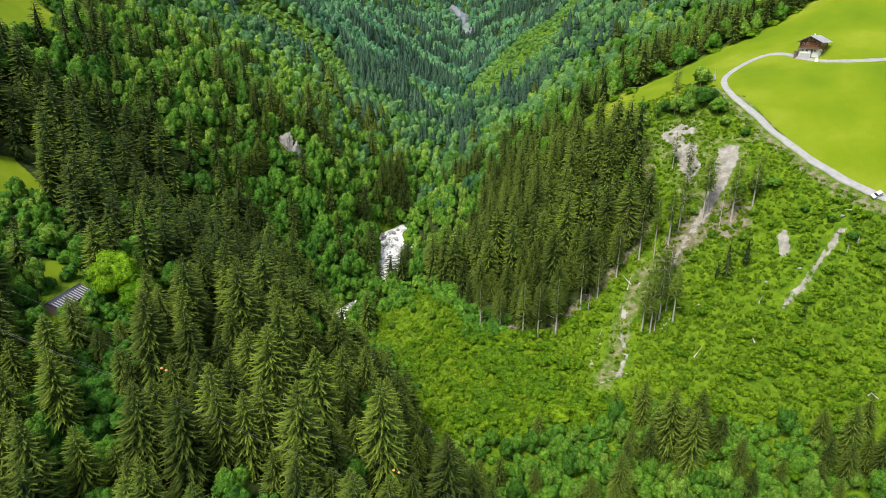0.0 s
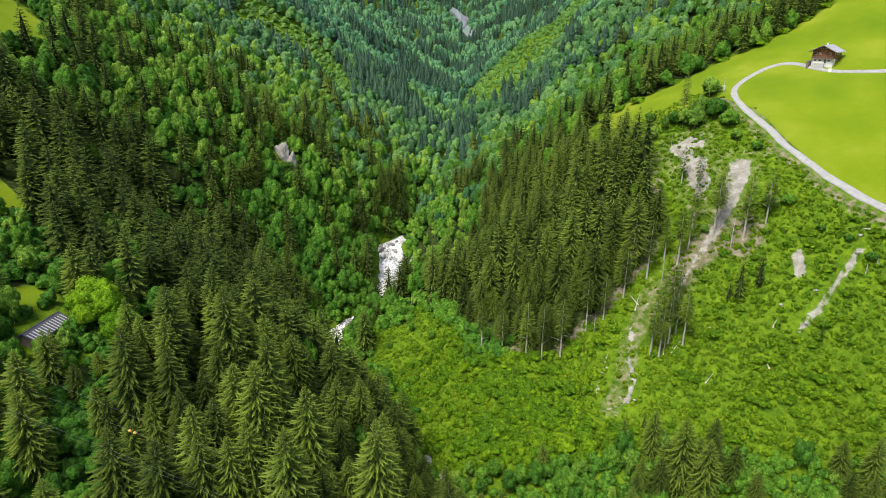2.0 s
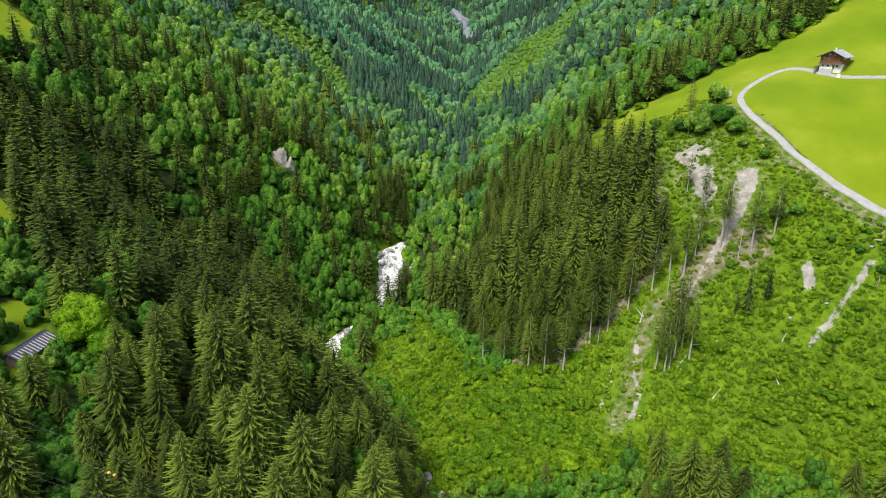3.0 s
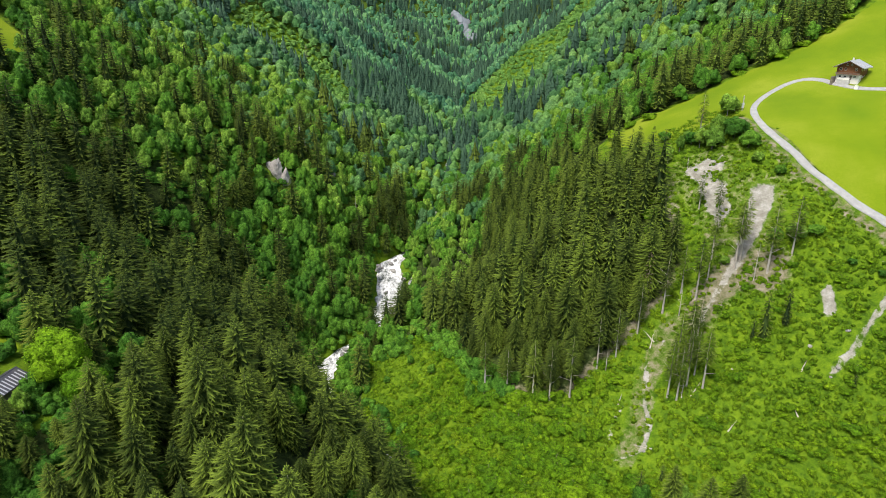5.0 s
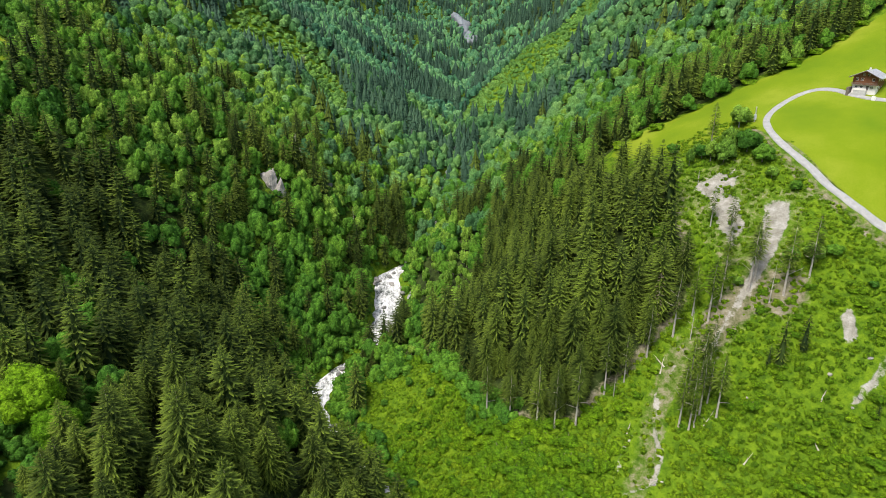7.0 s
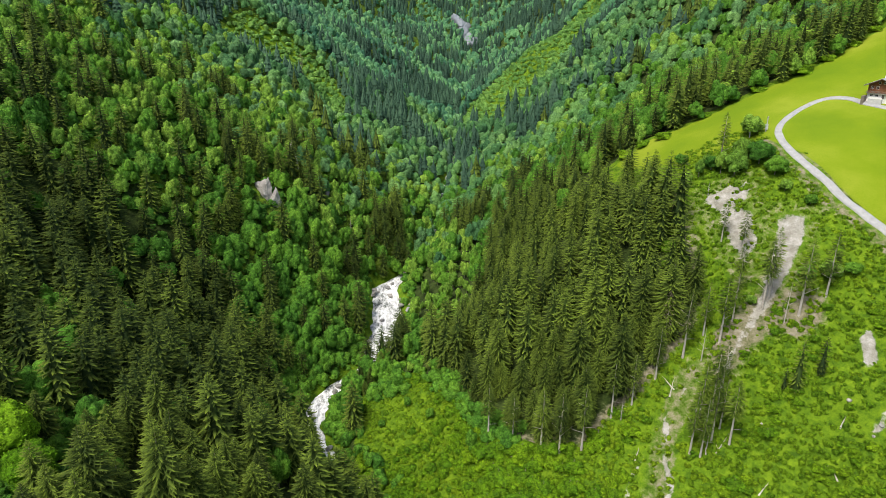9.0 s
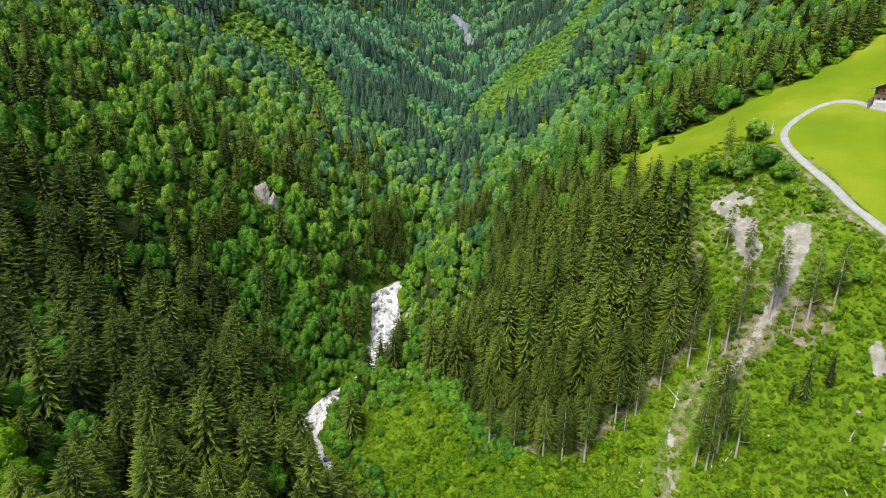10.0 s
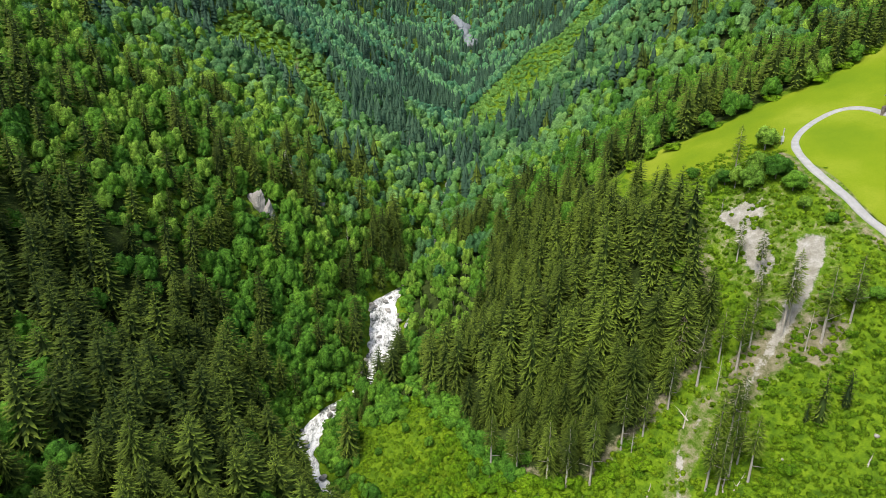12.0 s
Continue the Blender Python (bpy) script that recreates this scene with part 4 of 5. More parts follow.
stand("far_scrub", low_bush, F, 0.9 + 1.3 * rs.random(len(F)), np.ones(len(F)), far_scrub_stand, "bright green scrub on far open slopes", "scrub", 53)
Hb = scatter(-42, 215, 155, 325, 1.65, 18)
Hb = Hb[inside(Hb[:, 0], Hb[:, 1], CLEARING)]
bare_at = ((depth_in(Hb[:, 0], Hb[:, 1], SCAR) > 0.5) & (rs.random(len(Hb)) < 0.72)) | (depth_in(Hb[:, 0], Hb[:, 1], SCAR_R) > -1) | ((distance_to_line(Hb[:, 0], Hb[:, 1], [(80, 236), (71, 222), (64, 206)]) < 6.5) & (rs.random(len(Hb)) < 0.7))
bare_at |= np.hypot(Hb[:, 0] - 129.3, Hb[:, 1] - 225) < 3.5
bare_at |= distance_to_line(Hb[:, 0], Hb[:, 1], [(150, 224), (142, 219), (134, 213), (124, 208)]) < 2.6
Hb = Hb[~bare_at & (distance_to_line(Hb[:, 0], Hb[:, 1], ROAD) > 3.6) & (rs.random(len(Hb)) < 0.8)]
herb = [leaf_crown(241 + i, 1, 6, 0.16, 0.8, 0.9, 0.0, 6, 2) for i in range(5)]
stand("tall_herbs", herb, Hb, 0.7 + 1.0 * rs.random(len(Hb)), np.ones(len(Hb)), herb_leaves_stand, "tall yellow-green herbs and ferns on the open slope", "herbs", 52)

# undergrowth in the gullies and by the barn
G = scatter(-215, 215, 100, 430, 5.2, 33)
G = np.vstack([G, scatter(-20, 215, 135, 197, 3.6, 34), scatter(-100, -60, 98, 146, 3.0, 35), scatter(-135, -88, 140, 205, 4.2, 36), scatter(-78, -18, 262, 335, 3.2, 37), scatter(-6, 50, 226, 280, 3.0, 38)])
wet = ((G[:, 0] > stream_x(G[:, 1]) + 4) & (G[:, 1] > 138) & (G[:, 1] < 194) & ~inside(G[:, 0], G[:, 1], CLEARING)) | ((G[:, 1] > 225) & (np.abs(G[:, 0] - stream_x(G[:, 1])) < 16)) | ((G[:, 0] > -30) & (G[:, 0] < 12) & (G[:, 1] > 276) & (G[:, 1] < 306) & (G[:, 0] > stream_x(G[:, 1]) + 8)) | (~in_near_left(G[:, 0], G[:, 1]) & (G[:, 0] < stream_x(G[:, 1]))) | ((G[:, 0] < -88) & (G[:, 1] < 222)) | inside(G[:, 0], G[:, 1], HOLLOW)
wet |= (G[:, 0] < -74) & (G[:, 1] < 178)
wet &= ~inside(G[:, 0], G[:, 1], SPUR) & (np.abs(G[:, 0] - stream_x(G[:, 1])) > stream_half(G[:, 1]) + np.where(G[:, 1] > 300, 3.2, 2.2))
wet |= distance_to_line(G[:, 0], G[:, 1], [(22, 240), (12, 255), (2, 272), (-6, 284)]) < 5
wet &= (distance_to_line(G[:, 0], G[:, 1], [(-106, 150), (-105, 168)]) > 5.5) & (height(G[:, 0], G[:, 1]) < 120)
for poly in LEFT_MEADOWS:
    wet &= ~inside(G[:, 0], G[:, 1], poly)
G = G[wet & in_sight(G, 10)]
close = G[:, 1] < 205
rich_bush = [leaf_crown(261 + i, 4, 26, 0.26, 2.9, 2.2, 0.05, 7, 2) for i in range(5)]
stand("undergrowth", low_bush, G[~close], 0.9 + 1.1 * rs.random((~close).sum()), 1 + 0.5 * rs.random((~close).sum()), broad_leaves_stand, "leafy green undergrowth between the trees", "undergrowth", 54)
stand("undergrowth", rich_bush, G[close], 0.8 + 0.9 * rs.random(close.sum()), 1 + 0.4 * rs.random(close.sum()), broad_leaves_stand, "leafy green undergrowth at the foot of the slopes", "undergrowth", 55)


# ---- trees that stand by themselves ----
set_out(edge_spruces, [(1, 114.5, 239, 1.02, 1.0), (0, 122.5, 240, 0.85, 1.0), (2, 105.6, 245, 0.98, 1.0), (1, 108, 246.8, 0.95, 1.02), (2, 88, 216.5, 0.95, 1.0), (0, 80, 217, 0.98, 1.0), (1, 77.5, 219, 0.9, 1.0),
                       (2, 92, 242, 0.92, 1.0), (0, 97, 246, 0.86, 1.0), (1, 84, 220, 0.85, 1.0), (2, 86, 227, 0.9, 1.0), (0, 90, 231, 0.82, 1.0), (1, 82, 226, 0.86, 1.0), (0, 87, 222, 0.8, 1.0), (2, 104, 262, 0.7, 1.0), (0, 100, 270, 0.72, 1.0), (1, 107, 297, 0.8, 1.0), (2, 100, 252, 0.8, 1.0), (0, 88, 246, 0.9, 1.0), (1, 81, 243, 0.95, 1.0),
                       (0, 72, 241, 0.95, 1.0), (2, 57, 236.5, 0.9, 1.0), (1, 46, 229, 0.95, 1.0), (2, 33, 232, 0.98, 1.0), (0, 24, 237, 0.9, 1.0), (2, 16, 242, 0.92, 1.0), (1, 39, 230.5, 0.9, 1.0), (0, 64, 238, 0.9, 1.0)], "spruces at the edge of the clearing")
set_out(dead_spruces, [(0, 76, 248, 1.0, 1.0), (0, 62, 300, 0.8, 1.0), (0, -127, 640, 1.1, 1.0)], "dead spruces")
solitary = [(1, -24, 262, 0.5, 0.8), (2, -14, 268, 0.45, 0.8), (3, -5, 258, 0.5, 0.8), (0, -22, 279, 0.55, 0.9), (2, -40, 297, 0.8, 0.8), (1, 3, 262, 0.5, 0.9), (0, -98, 150, 0.7, 0.9), (1, -96, 158, 0.55, 0.9), (2, -105, 147, 0.75, 0.9), (3, -112, 153, 0.85, 1.0), (0, -100.5, 151.5, 0.7, 0.9), (1, -108, 150.5, 0.7, 0.85), (2, -118, 158, 0.8, 0.9), (2, -92, 147, 0.65, 0.9),
            (3, 56, 340, 1.0, 1.25), (0, 10, 240, 0.62, 1.5), (1, -28, 277, 0.75, 1.0), (3, -34, 302, 0.6, 0.85)]
set_out(lime_trees, [(0, -94.5, 168, 1.2, 0.95), (0, -86.5, 163, 0.75, 1.0), (0, 114, 165, 0.42, 0.9)], "bright lime trees")
pale = [copy_thing(alder_trees[i], planted(x, y, s, st)) for i, x, y, s, st in ((0, 122.5, 309, 1.2, 0.62), (2, 126, 310.4, 1.1, 0.66), (1, 124, 313, 1.1, 0.6), (1, 106, 293, 0.85, 1.15), (2, 99, 296, 0.8, 1.25), (0, 113, 293, 0.75, 1.1), (1, 103, 300, 0.6, 0.9), (2, 94, 294, 0.85, 1.2), (0, -6, 290, 0.7, 0.9), (1, -2, 284, 0.6, 0.9), (2, -11, 295, 0.7, 0.9), (0, 2, 280, 0.6, 0.9), (1, -14, 288, 0.6, 0.9))]
for ob in pale:
    tagged(ob, "loose pale green tree at the edge of open ground", "tree", "pale trees by open ground")
low_trees = [tree_thing("broadleaf_tree", leaf_crown(131 + i, 11, 460, 0.3, 9.5, 5.2, 0.0, 9, 4), alder_leaves if i == 1 else broad_leaves, stem_mesh(135 + i, 7, 0.25, 5, bark_grey),
                        "broad leafy green tree with boughs down to the grass", "tree") for i in range(3)]
set_out(low_trees, [(0, 118, 289, 1.0, 1.0), (1, 110, 290, 0.95, 1.1), (2, 121, 282, 0.85, 0.95), (0, 128, 268, 0.45, 1.1), (1, 122, 275, 0.5, 1.0), (2, 104, 297, 0.75, 1.1), (1, 114, 296, 0.8, 1.1), (0, 97, 310, 0.6, 0.9),
                    (2, 119, 247, 0.75, 0.8), (1, 125, 244, 0.8, 0.75), (0, 131, 243, 0.6, 0.75), (2, 146, 226, 0.42, 0.8), (0, 151, 219, 0.45, 0.8), (1, 159, 214, 0.45, 0.8), (2, 139, 232, 0.4, 0.8), (1, 103, 248, 0.4, 0.9)], "low trees on open ground")
spare = [copy_thing(q, planted(x, y, s, st)) for (i, x, y, s, st) in solitary for q in [leaf_trees[i]]]
for ob in spare:
    tagged(ob, "broad leafy green tree standing apart on open grass", "tree", "trees standing apart")
verge = [copy_thing(bushes[i], planted(x, y, sc, 1.0)) for i, x, y, sc in (
    (0, 101, 345.5, 2.3), (1, 93, 350, 2.2), (3, 86, 351, 2.2), (1, 121, 351, 1.9), (0, 146, 356, 2.0),
    (2, 165, 356, 2.0), (3, 176, 359, 2.0), (0, 188, 362, 2.0), (1, 200, 367, 2.0), (2, 84, 276, 1.7), (3, 87, 270, 1.5), (0, 86, 281, 1.6), (1, 82, 271, 1.5), (2, 89, 263, 1.4))]
for ob in verge:
    tagged(ob, "round bright green bush along the edge of open grass", "shrub", "bushes along the grass")
screen = [copy_thing(tall_spruces[k % 5], planted(x, y, sc, 1.0)) for k, (x, y, sc) in enumerate((
    (-57, 262, 0.65), (-50, 255, 0.6), (-36, 292, 0.6), (-31, 289, 0.55), (-27, 296, 0.7), (-33, 284, 0.45), (-15, 178, 0.8), (-9, 168, 0.8), (-1, 156, 0.75)))]
for ob in screen:
    tagged(ob, "tall spruce on the bank of the stream", "tree", "spruces by the stream")
knot = [copy_thing(tall_spruces[k % 5], planted(x, y, sc, 1.0)) for k, (x, y, sc) in enumerate(((69, 174, 1.05), (76, 176, 1.1), (81, 175.5, 1.25), (73, 180, 0.95), (87, 178, 1.1), (61, 172, 0.9), (82, 171, 1.0), (64, 177, 0.75), (93, 176, 1.0), (98, 170, 0.85), (124, 166, 0.85), (131, 168, 0.8), (128, 162, 0.9), (118, 160, 0.8)))]
for ob in knot:
    tagged(ob, "olive-green spruce in a small group at the foot of the clearing", "tree", "spruces below the clearing")
young = [tree_thing("young_spruce", spruce_crown(401, 12, 9, 1, 9, 1.5, 0.03), spruce_needles, stem_mesh(402, 8.8, 0.12, 0, bark_grey), "narrow young spruce alone in the clearing", "tree")]
set_out(young, [(0, 115.4, 223.3, 1.45, 1.0), (0, 108.3, 222.7, 1.3, 1.05), (0, 105.5, 224, 0.6, 1.0), (0, 62, 192, 0.9, 0.9), (0, 70, 196, 0.6, 0.8), (0, 129, 203, 0.5, 0.8)], "young spruces in the clearing")


# ---- rocks, logs and snags ----
def rock_bm(seed, sx, sy, sz, rough=0.3, fine=3):
    """A broken lump of rock with uneven faces."""
    bm = bmesh.new()
    bmesh.ops.create_icosphere(bm, subdivisions=fine, radius=1.0)
    rc = random.Random(seed)
    cuts = []
    for _ in range(12):
        n = Vector((rc.gauss(0, 1), rc.gauss(0, 1), rc.gauss(0, 0.7))).normalized()
        cuts.append((n.x, n.y, n.z, rc.uniform(0.55, 0.9)))
    for v in bm.verts:
        n = noise.noise(v.co * 1.3 + Vector((seed * 3.1, 0, 0))) * rough + noise.noise(v.co * 3.1 + Vector((0, seed * 1.7, 0))) * rough * 0.6 + abs(noise.noise(v.co * 7 + Vector((0, 0, seed)))) * rough * 0.3
        q = v.co * (1 + n)
        for a, b, c, d in cuts:
            over = q.x * a + q.y * b + q.z * c - d
            if over > 0:
                q = q - Vector((a, b, c)) * over * 0.85
        q = q * (1 + 0.10 * noise.noise(q * 4.3 + Vector((seed, 2, 0))) + 0.06 * noise.noise(q * 9.1) - 0.07 * abs(noise.noise(Vector((q.x * 6, q.y * 6, q.z * 1.2)))))
        v.co = Vector((q.x * sx, q.y * sy, q.z * sz))
    return bm


def rock(name, x, y, seed, sx, sy, sz, material, label, category, turn=0.0, sink=0.3, group=""):
    ob = part(name, rock_bm(seed, sx, sy, sz, 0.3, 4 if sz > 2.5 else 3), material)
    ob.matrix_basis = Matrix.Translation((x, y, float(height(x, y)) + sz * (0.5 - sink))) @ Matrix.Rotation(radians(turn), 4, "Z")
    return tagged(ob, label, category, group)


for i, (x, y, sx, sy, sz, turn) in enumerate(((-91.5, 371, 3.2, 4.6, 7.0, 30), (-87, 369.5, 2.8, 3.6, 6.4, 10), (-95, 372, 2.0, 3, 3.4, 60), (-87, 412, 2.6, 3.6, 8.0, 20), (-84.5, 409, 1.8, 3.0, 5.0, 50), (-67, 406, 2.0, 2.6, 3.4, 0), (-79, 386, 1.6, 2.2, 3.0, 80))):
    rock("rock_outcrop", x, y, 3 + i, sx, sy, sz, rock_pale, "pale grey-white bare rock face among broadleaf trees", "rock", turn, 0.2, "rock outcrops in the woods")
for i, (x, y, s) in enumerate(((23.6, 235.2, 1.3), (25.4, 232.6, 0.8), (126, 208, 0.7), (123.5, 206.5, 0.5), (147.5, 222, 0.9), (101, 221, 0.6), (98, 219, 0.5), (120, 215, 0.7), (132, 216, 0.8), (66.5, 205, 0.6), (150, 226.5, 0.8))):
    rock("boulder", x, y, 20 + i, s * 1.3, s, s * 0.8, rock_pale, "pale weathered boulder in the grass of the clearing", "rock", i * 40, 0.2, "boulders in the clearing")
rr = np.random.default_rng(77)
for i in range(34):
    y = float(rr.choice([rr.uniform(318, 392), rr.uniform(255, 300), rr.uniform(188, 214)], p=[0.65, 0.2, 0.15]))
    side = rr.uniform(-1, 1)
    x = float(stream_x(y) + (stream_half(y) + 1.0) * (side if i % 3 else math.copysign(1, side)))
    s = rr.uniform(0.7, 1.8)
    rock("stream_boulder", x, y, 40 + i, s * 1.3, s, s * 0.8, rock_dark if i % 2 else rock_pale, "wet grey boulder in the white water", "rock", i * 33, -1.1, "boulders in the stream")
ob = part("gravel_bank", rock_bm(90, 2.2, 9.0, 0.8, 0.2), gravel)
ob.matrix_basis = Matrix.Translation((-17.5, 362, float(height(-17.5, 362)) + 0.2)) @ Matrix.Rotation(radians(-12), 4, "Z") @ Matrix.Rotation(radians(18), 4, "Y")
tagged(ob, "bare grey gravel bank beside the stream", "gravel bank")
for x, y, sx, sy, sz, turn in ((24, 1420, 12, 44, 14, 10), (32, 1395, 12, 44, 13, 4), (40, 1370, 14, 56, 13, -8), (48, 1310, 11, 56, 11, -6), (56, 1250, 9, 46, 9, -4)):
    ob = part("scree_slope", rock_bm(int(y), sx, sy, sz, 0.25), scree_grey)
    ob.matrix_basis = Matrix.Translation((x, y, float(height(x, y)) + sz * 0.35)) @ Matrix.Rotation(radians(turn), 4, "Z") @ Matrix.Rotation(radians(9), 4, "X")
    tagged(ob, "grey scree and bare cliff at the head of the valley", "scree", "scree slopes")


def log_thing(x, y, length, turn, thick=0.22, rise=0.0):
    """A felled stem with broken stubs, lying along the slope."""
    dx, dy = math.cos(radians(turn)), math.sin(radians(turn))
    z0, z1 = float(height(x - dx * length / 2, y - dy * length / 2)), float(height(x + dx * length / 2, y + dy * length / 2))
    me = stem_mesh(int(x * 7 + y), length, thick, 5, bark_pale, "fallen_log")
    ob = new("fallen_log", me)
    way = Vector((dx * length, dy * length, z1 - z0 + rise)).normalized()
    ob.matrix_basis = Matrix.Translation((x - dx * length / 2, y - dy * length / 2, z0 + thick * 0.8)) @ way.to_track_quat("Z", "Y").to_matrix().to_4x4()
    return tagged(ob, "pale barkless fallen log lying in the clearing", "log", "fallen logs")


for x, y, n, turn in ((87, 218, 9, 35), (82.5, 219.5, 6, 70), (77, 238, 6, 60), (75, 239, 5, 120), (66, 206.5, 5, 150), (146, 182, 5, 20), (144, 181, 4, 130), (112, 203, 3, 100), (63, 224, 4, 60), (150, 229, 6, 160), (118, 212, 3, 40), (95, 205, 4, 30)):
    log_thing(x, y, n, turn)
for x, y, h in ((-53, 398, 11), (-28, 590, 14), (86, 240, 13), (82, 218, 9), (110, 238.5, 15), (60, 235, 8), (100, 287, 5), (148, 216, 4), (152, 217, 4), (-104, 120, 9)):
    ob = new("snag", stem_mesh(int(h * 31 + y), h, 0.2, 7, bark_pale, "snag"))
    ob.matrix_basis = planted(x, y)
    tagged(ob, "pale dead tree stem without bark, standing", "snag", "standing dead stems")


# ---- farmhouse on the meadow ----
def prism(x0, x1, y0, y1, z0, z_side, z_top):
    """A gabled body whose ridge runs along y."""
    bm = bmesh.new()
    xm = (x0 + x1) / 2
    rings = []
    for y in (y0, y1):
        rings.append([bm.verts.new(c) for c in ((x0, y, z0), (x1, y, z0), (x1, y, z_side), (xm, y, z_top), (x0, y, z_side))])
    bm.faces.new(rings[0])
    bm.faces.new(rings[1][::-1])
    for i in range(5):
        bm.faces.new((rings[0][i], rings[1][i], rings[1][(i + 1) % 5], rings[0][(i + 1) % 5]))
    bmesh.ops.recalc_face_normals(bm, faces=bm.faces)
    return bm


def slab(corners, thick):
    """A plate between four corners, so thick downwards."""
    bm = bmesh.new()
    top = [bm.verts.new(c) for c in corners]
    low = [bm.verts.new((c[0], c[1], c[2] - thick)) for c in corners]
    bm.faces.new(top)
    bm.faces.new(low[::-1])
    for i in range(4):
        bm.faces.new((top[i], low[i], low[(i + 1) % 4], top[(i + 1) % 4]))
    bmesh.ops.recalc_face_normals(bm, faces=bm.faces)
    return bm


def window_in(house, x, y, z, w, h, facing="front"):
    """A window with a pale frame and a dark pane in a wall that faces -y (front) or +x (side)."""
    d = 0.07
    bm = bmesh.new()
    for a0, a1, b0, b1 in ((-w / 2 - d, w / 2 + d, h / 2, h / 2 + d), (-w / 2 - d, w / 2 + d, -h / 2 - d, -h / 2), (-w / 2 - d, -w / 2, -h / 2, h / 2), (w / 2, w / 2 + d, -h / 2, h / 2), (-0.03, 0.03, -h / 2, h / 2)):
        if facing == "front":
            box(bm, x + a0, y - 0.09, z + b0, x + a1, y + 0.02, z + b1)
        else:
            box(bm, x - 0.02, y + a0, z + b0, x + 0.09, y + a1, z + b1)
    win = part("window", bm, white_paint, house, "white window frame")
    pane = block(x - w / 2, y - 0.04, z - h / 2, x + w / 2, y + 0.01, z + h / 2, 0) if facing == "front" else block(x - 0.01, y - w / 2, z - h / 2, x + 0.04, y + w / 2, z + h / 2, 0)
    part("pane", pane, window_glass, win)


def farmhouse():
    house = new("farmhouse")
    part("ground_floor", block(-5.2, -5, -4.0, 5.2, -1.0, 1.6), white_render, house, "white rendered masonry")
    part("rear_floor", block(-5.2, -0.99, -4.0, 5.2, 6.5, 1.6), brown_wood, house, "brown timber wall at the back")
    part("upper_floor", prism(-5.35, 5.35, -5.15, 6.65, 1.6, 5.6, 8.2), brown_wood, house, "brown timber boarding")
    for i in range(21):
        x = -5.3 + i * 0.53
        top = 5.6 + 2.6 * (1 - abs(x) / 5.35)
        part("board", block(x - 0.035, -5.21, 1.62, x + 0.035, -5.15, top - 0.1, 0), brown_wood, house)
    for sgn in (-1, 1):
        roof = part("roof_slope", slab([(0, -7.0, 8.55), (sgn * 7.0, -7.0, 5.15), (sgn * 7.0, 8.2, 5.15), (0, 8.2, 8.55)], 0.28), roof_metal, house, "grey sheet roof")
        for k in range(16):
            y = -6.9 + k
            part("seam", slab([(0, y, 8.62), (sgn * 7.0, y, 5.22), (sgn * 7.0, y + 0.06, 5.22), (0, y + 0.06, 8.62)], 0.06), roof_metal, roof)
        part("gutter", block(sgn * 7.0 - 0.08, -7.0, 4.82, sgn * 7.0 + 0.08, 8.2, 4.98), concrete, roof)
        part("bargeboard", slab([(0, -7.06, 8.5), (sgn * 7.0, -7.06, 5.1), (sgn * 7.0, -6.98, 5.1), (0, -6.98, 8.5)], 0.34), grey_wood, house)
    chimney = part("chimney", block(-0.9, 0.6, 7.6, -0.2, 1.3, 9.5), white_render, house, "white chimney")
    part("chimney_cap", block(-1.0, 0.5, 9.5, -0.1, 1.4, 9.62), concrete, chimney)
    balcony = part("balcony", block(-5.6, -6.4, 1.55, 5.6, -5.2, 1.7), grey_wood, house, "dark timber balcony")
    part("handrail", block(-5.6, -6.42, 2.55, 5.6, -6.32, 2.65), grey_wood, balcony)
    for i in range(23):
        x = -5.5 + i * 0.5
        part("baluster", block(x - 0.09, -6.39, 1.7, x + 0.09, -6.35, 2.55, 0), grey_wood, balcony)
    for x in (-3.6, -1.4, 3.4):
        window_in(house, x, -5.15, 4.2, 1.0, 1.2)
    window_in(house, -1.0, -5.15, 6.4, 0.8, 0.9)
    window_in(house, 1.0, -5.15, 6.4, 0.8, 0.9)
    for x in (-3.4, -1.2, 3.2):
        window_in(house, x, -5.0, 0.6, 1.0, 0.9)
    for y in (-3.2, 0.2, 3.4):
        window_in(house, 5.35, y, 4.2, 1.0, 1.2, "side")
        window_in(house, 5.2, y, 0.5, 1.0, 0.9, "side")
    part("door", block(0.9, -5.08, -0.8, 1.9, -4.98, 1.25), grey_wood, house, "dark wooden front door")
    terrace = part("terrace", block(-4.0, -7.0, -5.5, 1.6, -5.0, -0.8), concrete, house, "grey concrete terrace wall in front")
    part("parapet", block(-4.0, -7.0, -0.8, 1.6, -6.8, 0.0), white_render, terrace)
    part("lean_to", block(-6.6, -8.2, -4.5, -5.42, -3.0, 0.3), grey_wood, house, "dark lean-to shed")
    house.matrix_basis = Matrix.Translation((175.5, 314.5, float(height(175.5, 314.5)) + 0.6)) @ Matrix.Rotation(radians(-47), 4, "Z") @ Matrix.Diagonal((0.84, 0.84, 0.84, 1))
    tagged(house, "alpine farmhouse of white masonry and brown timber with a grey roof", "house")


farmhouse()


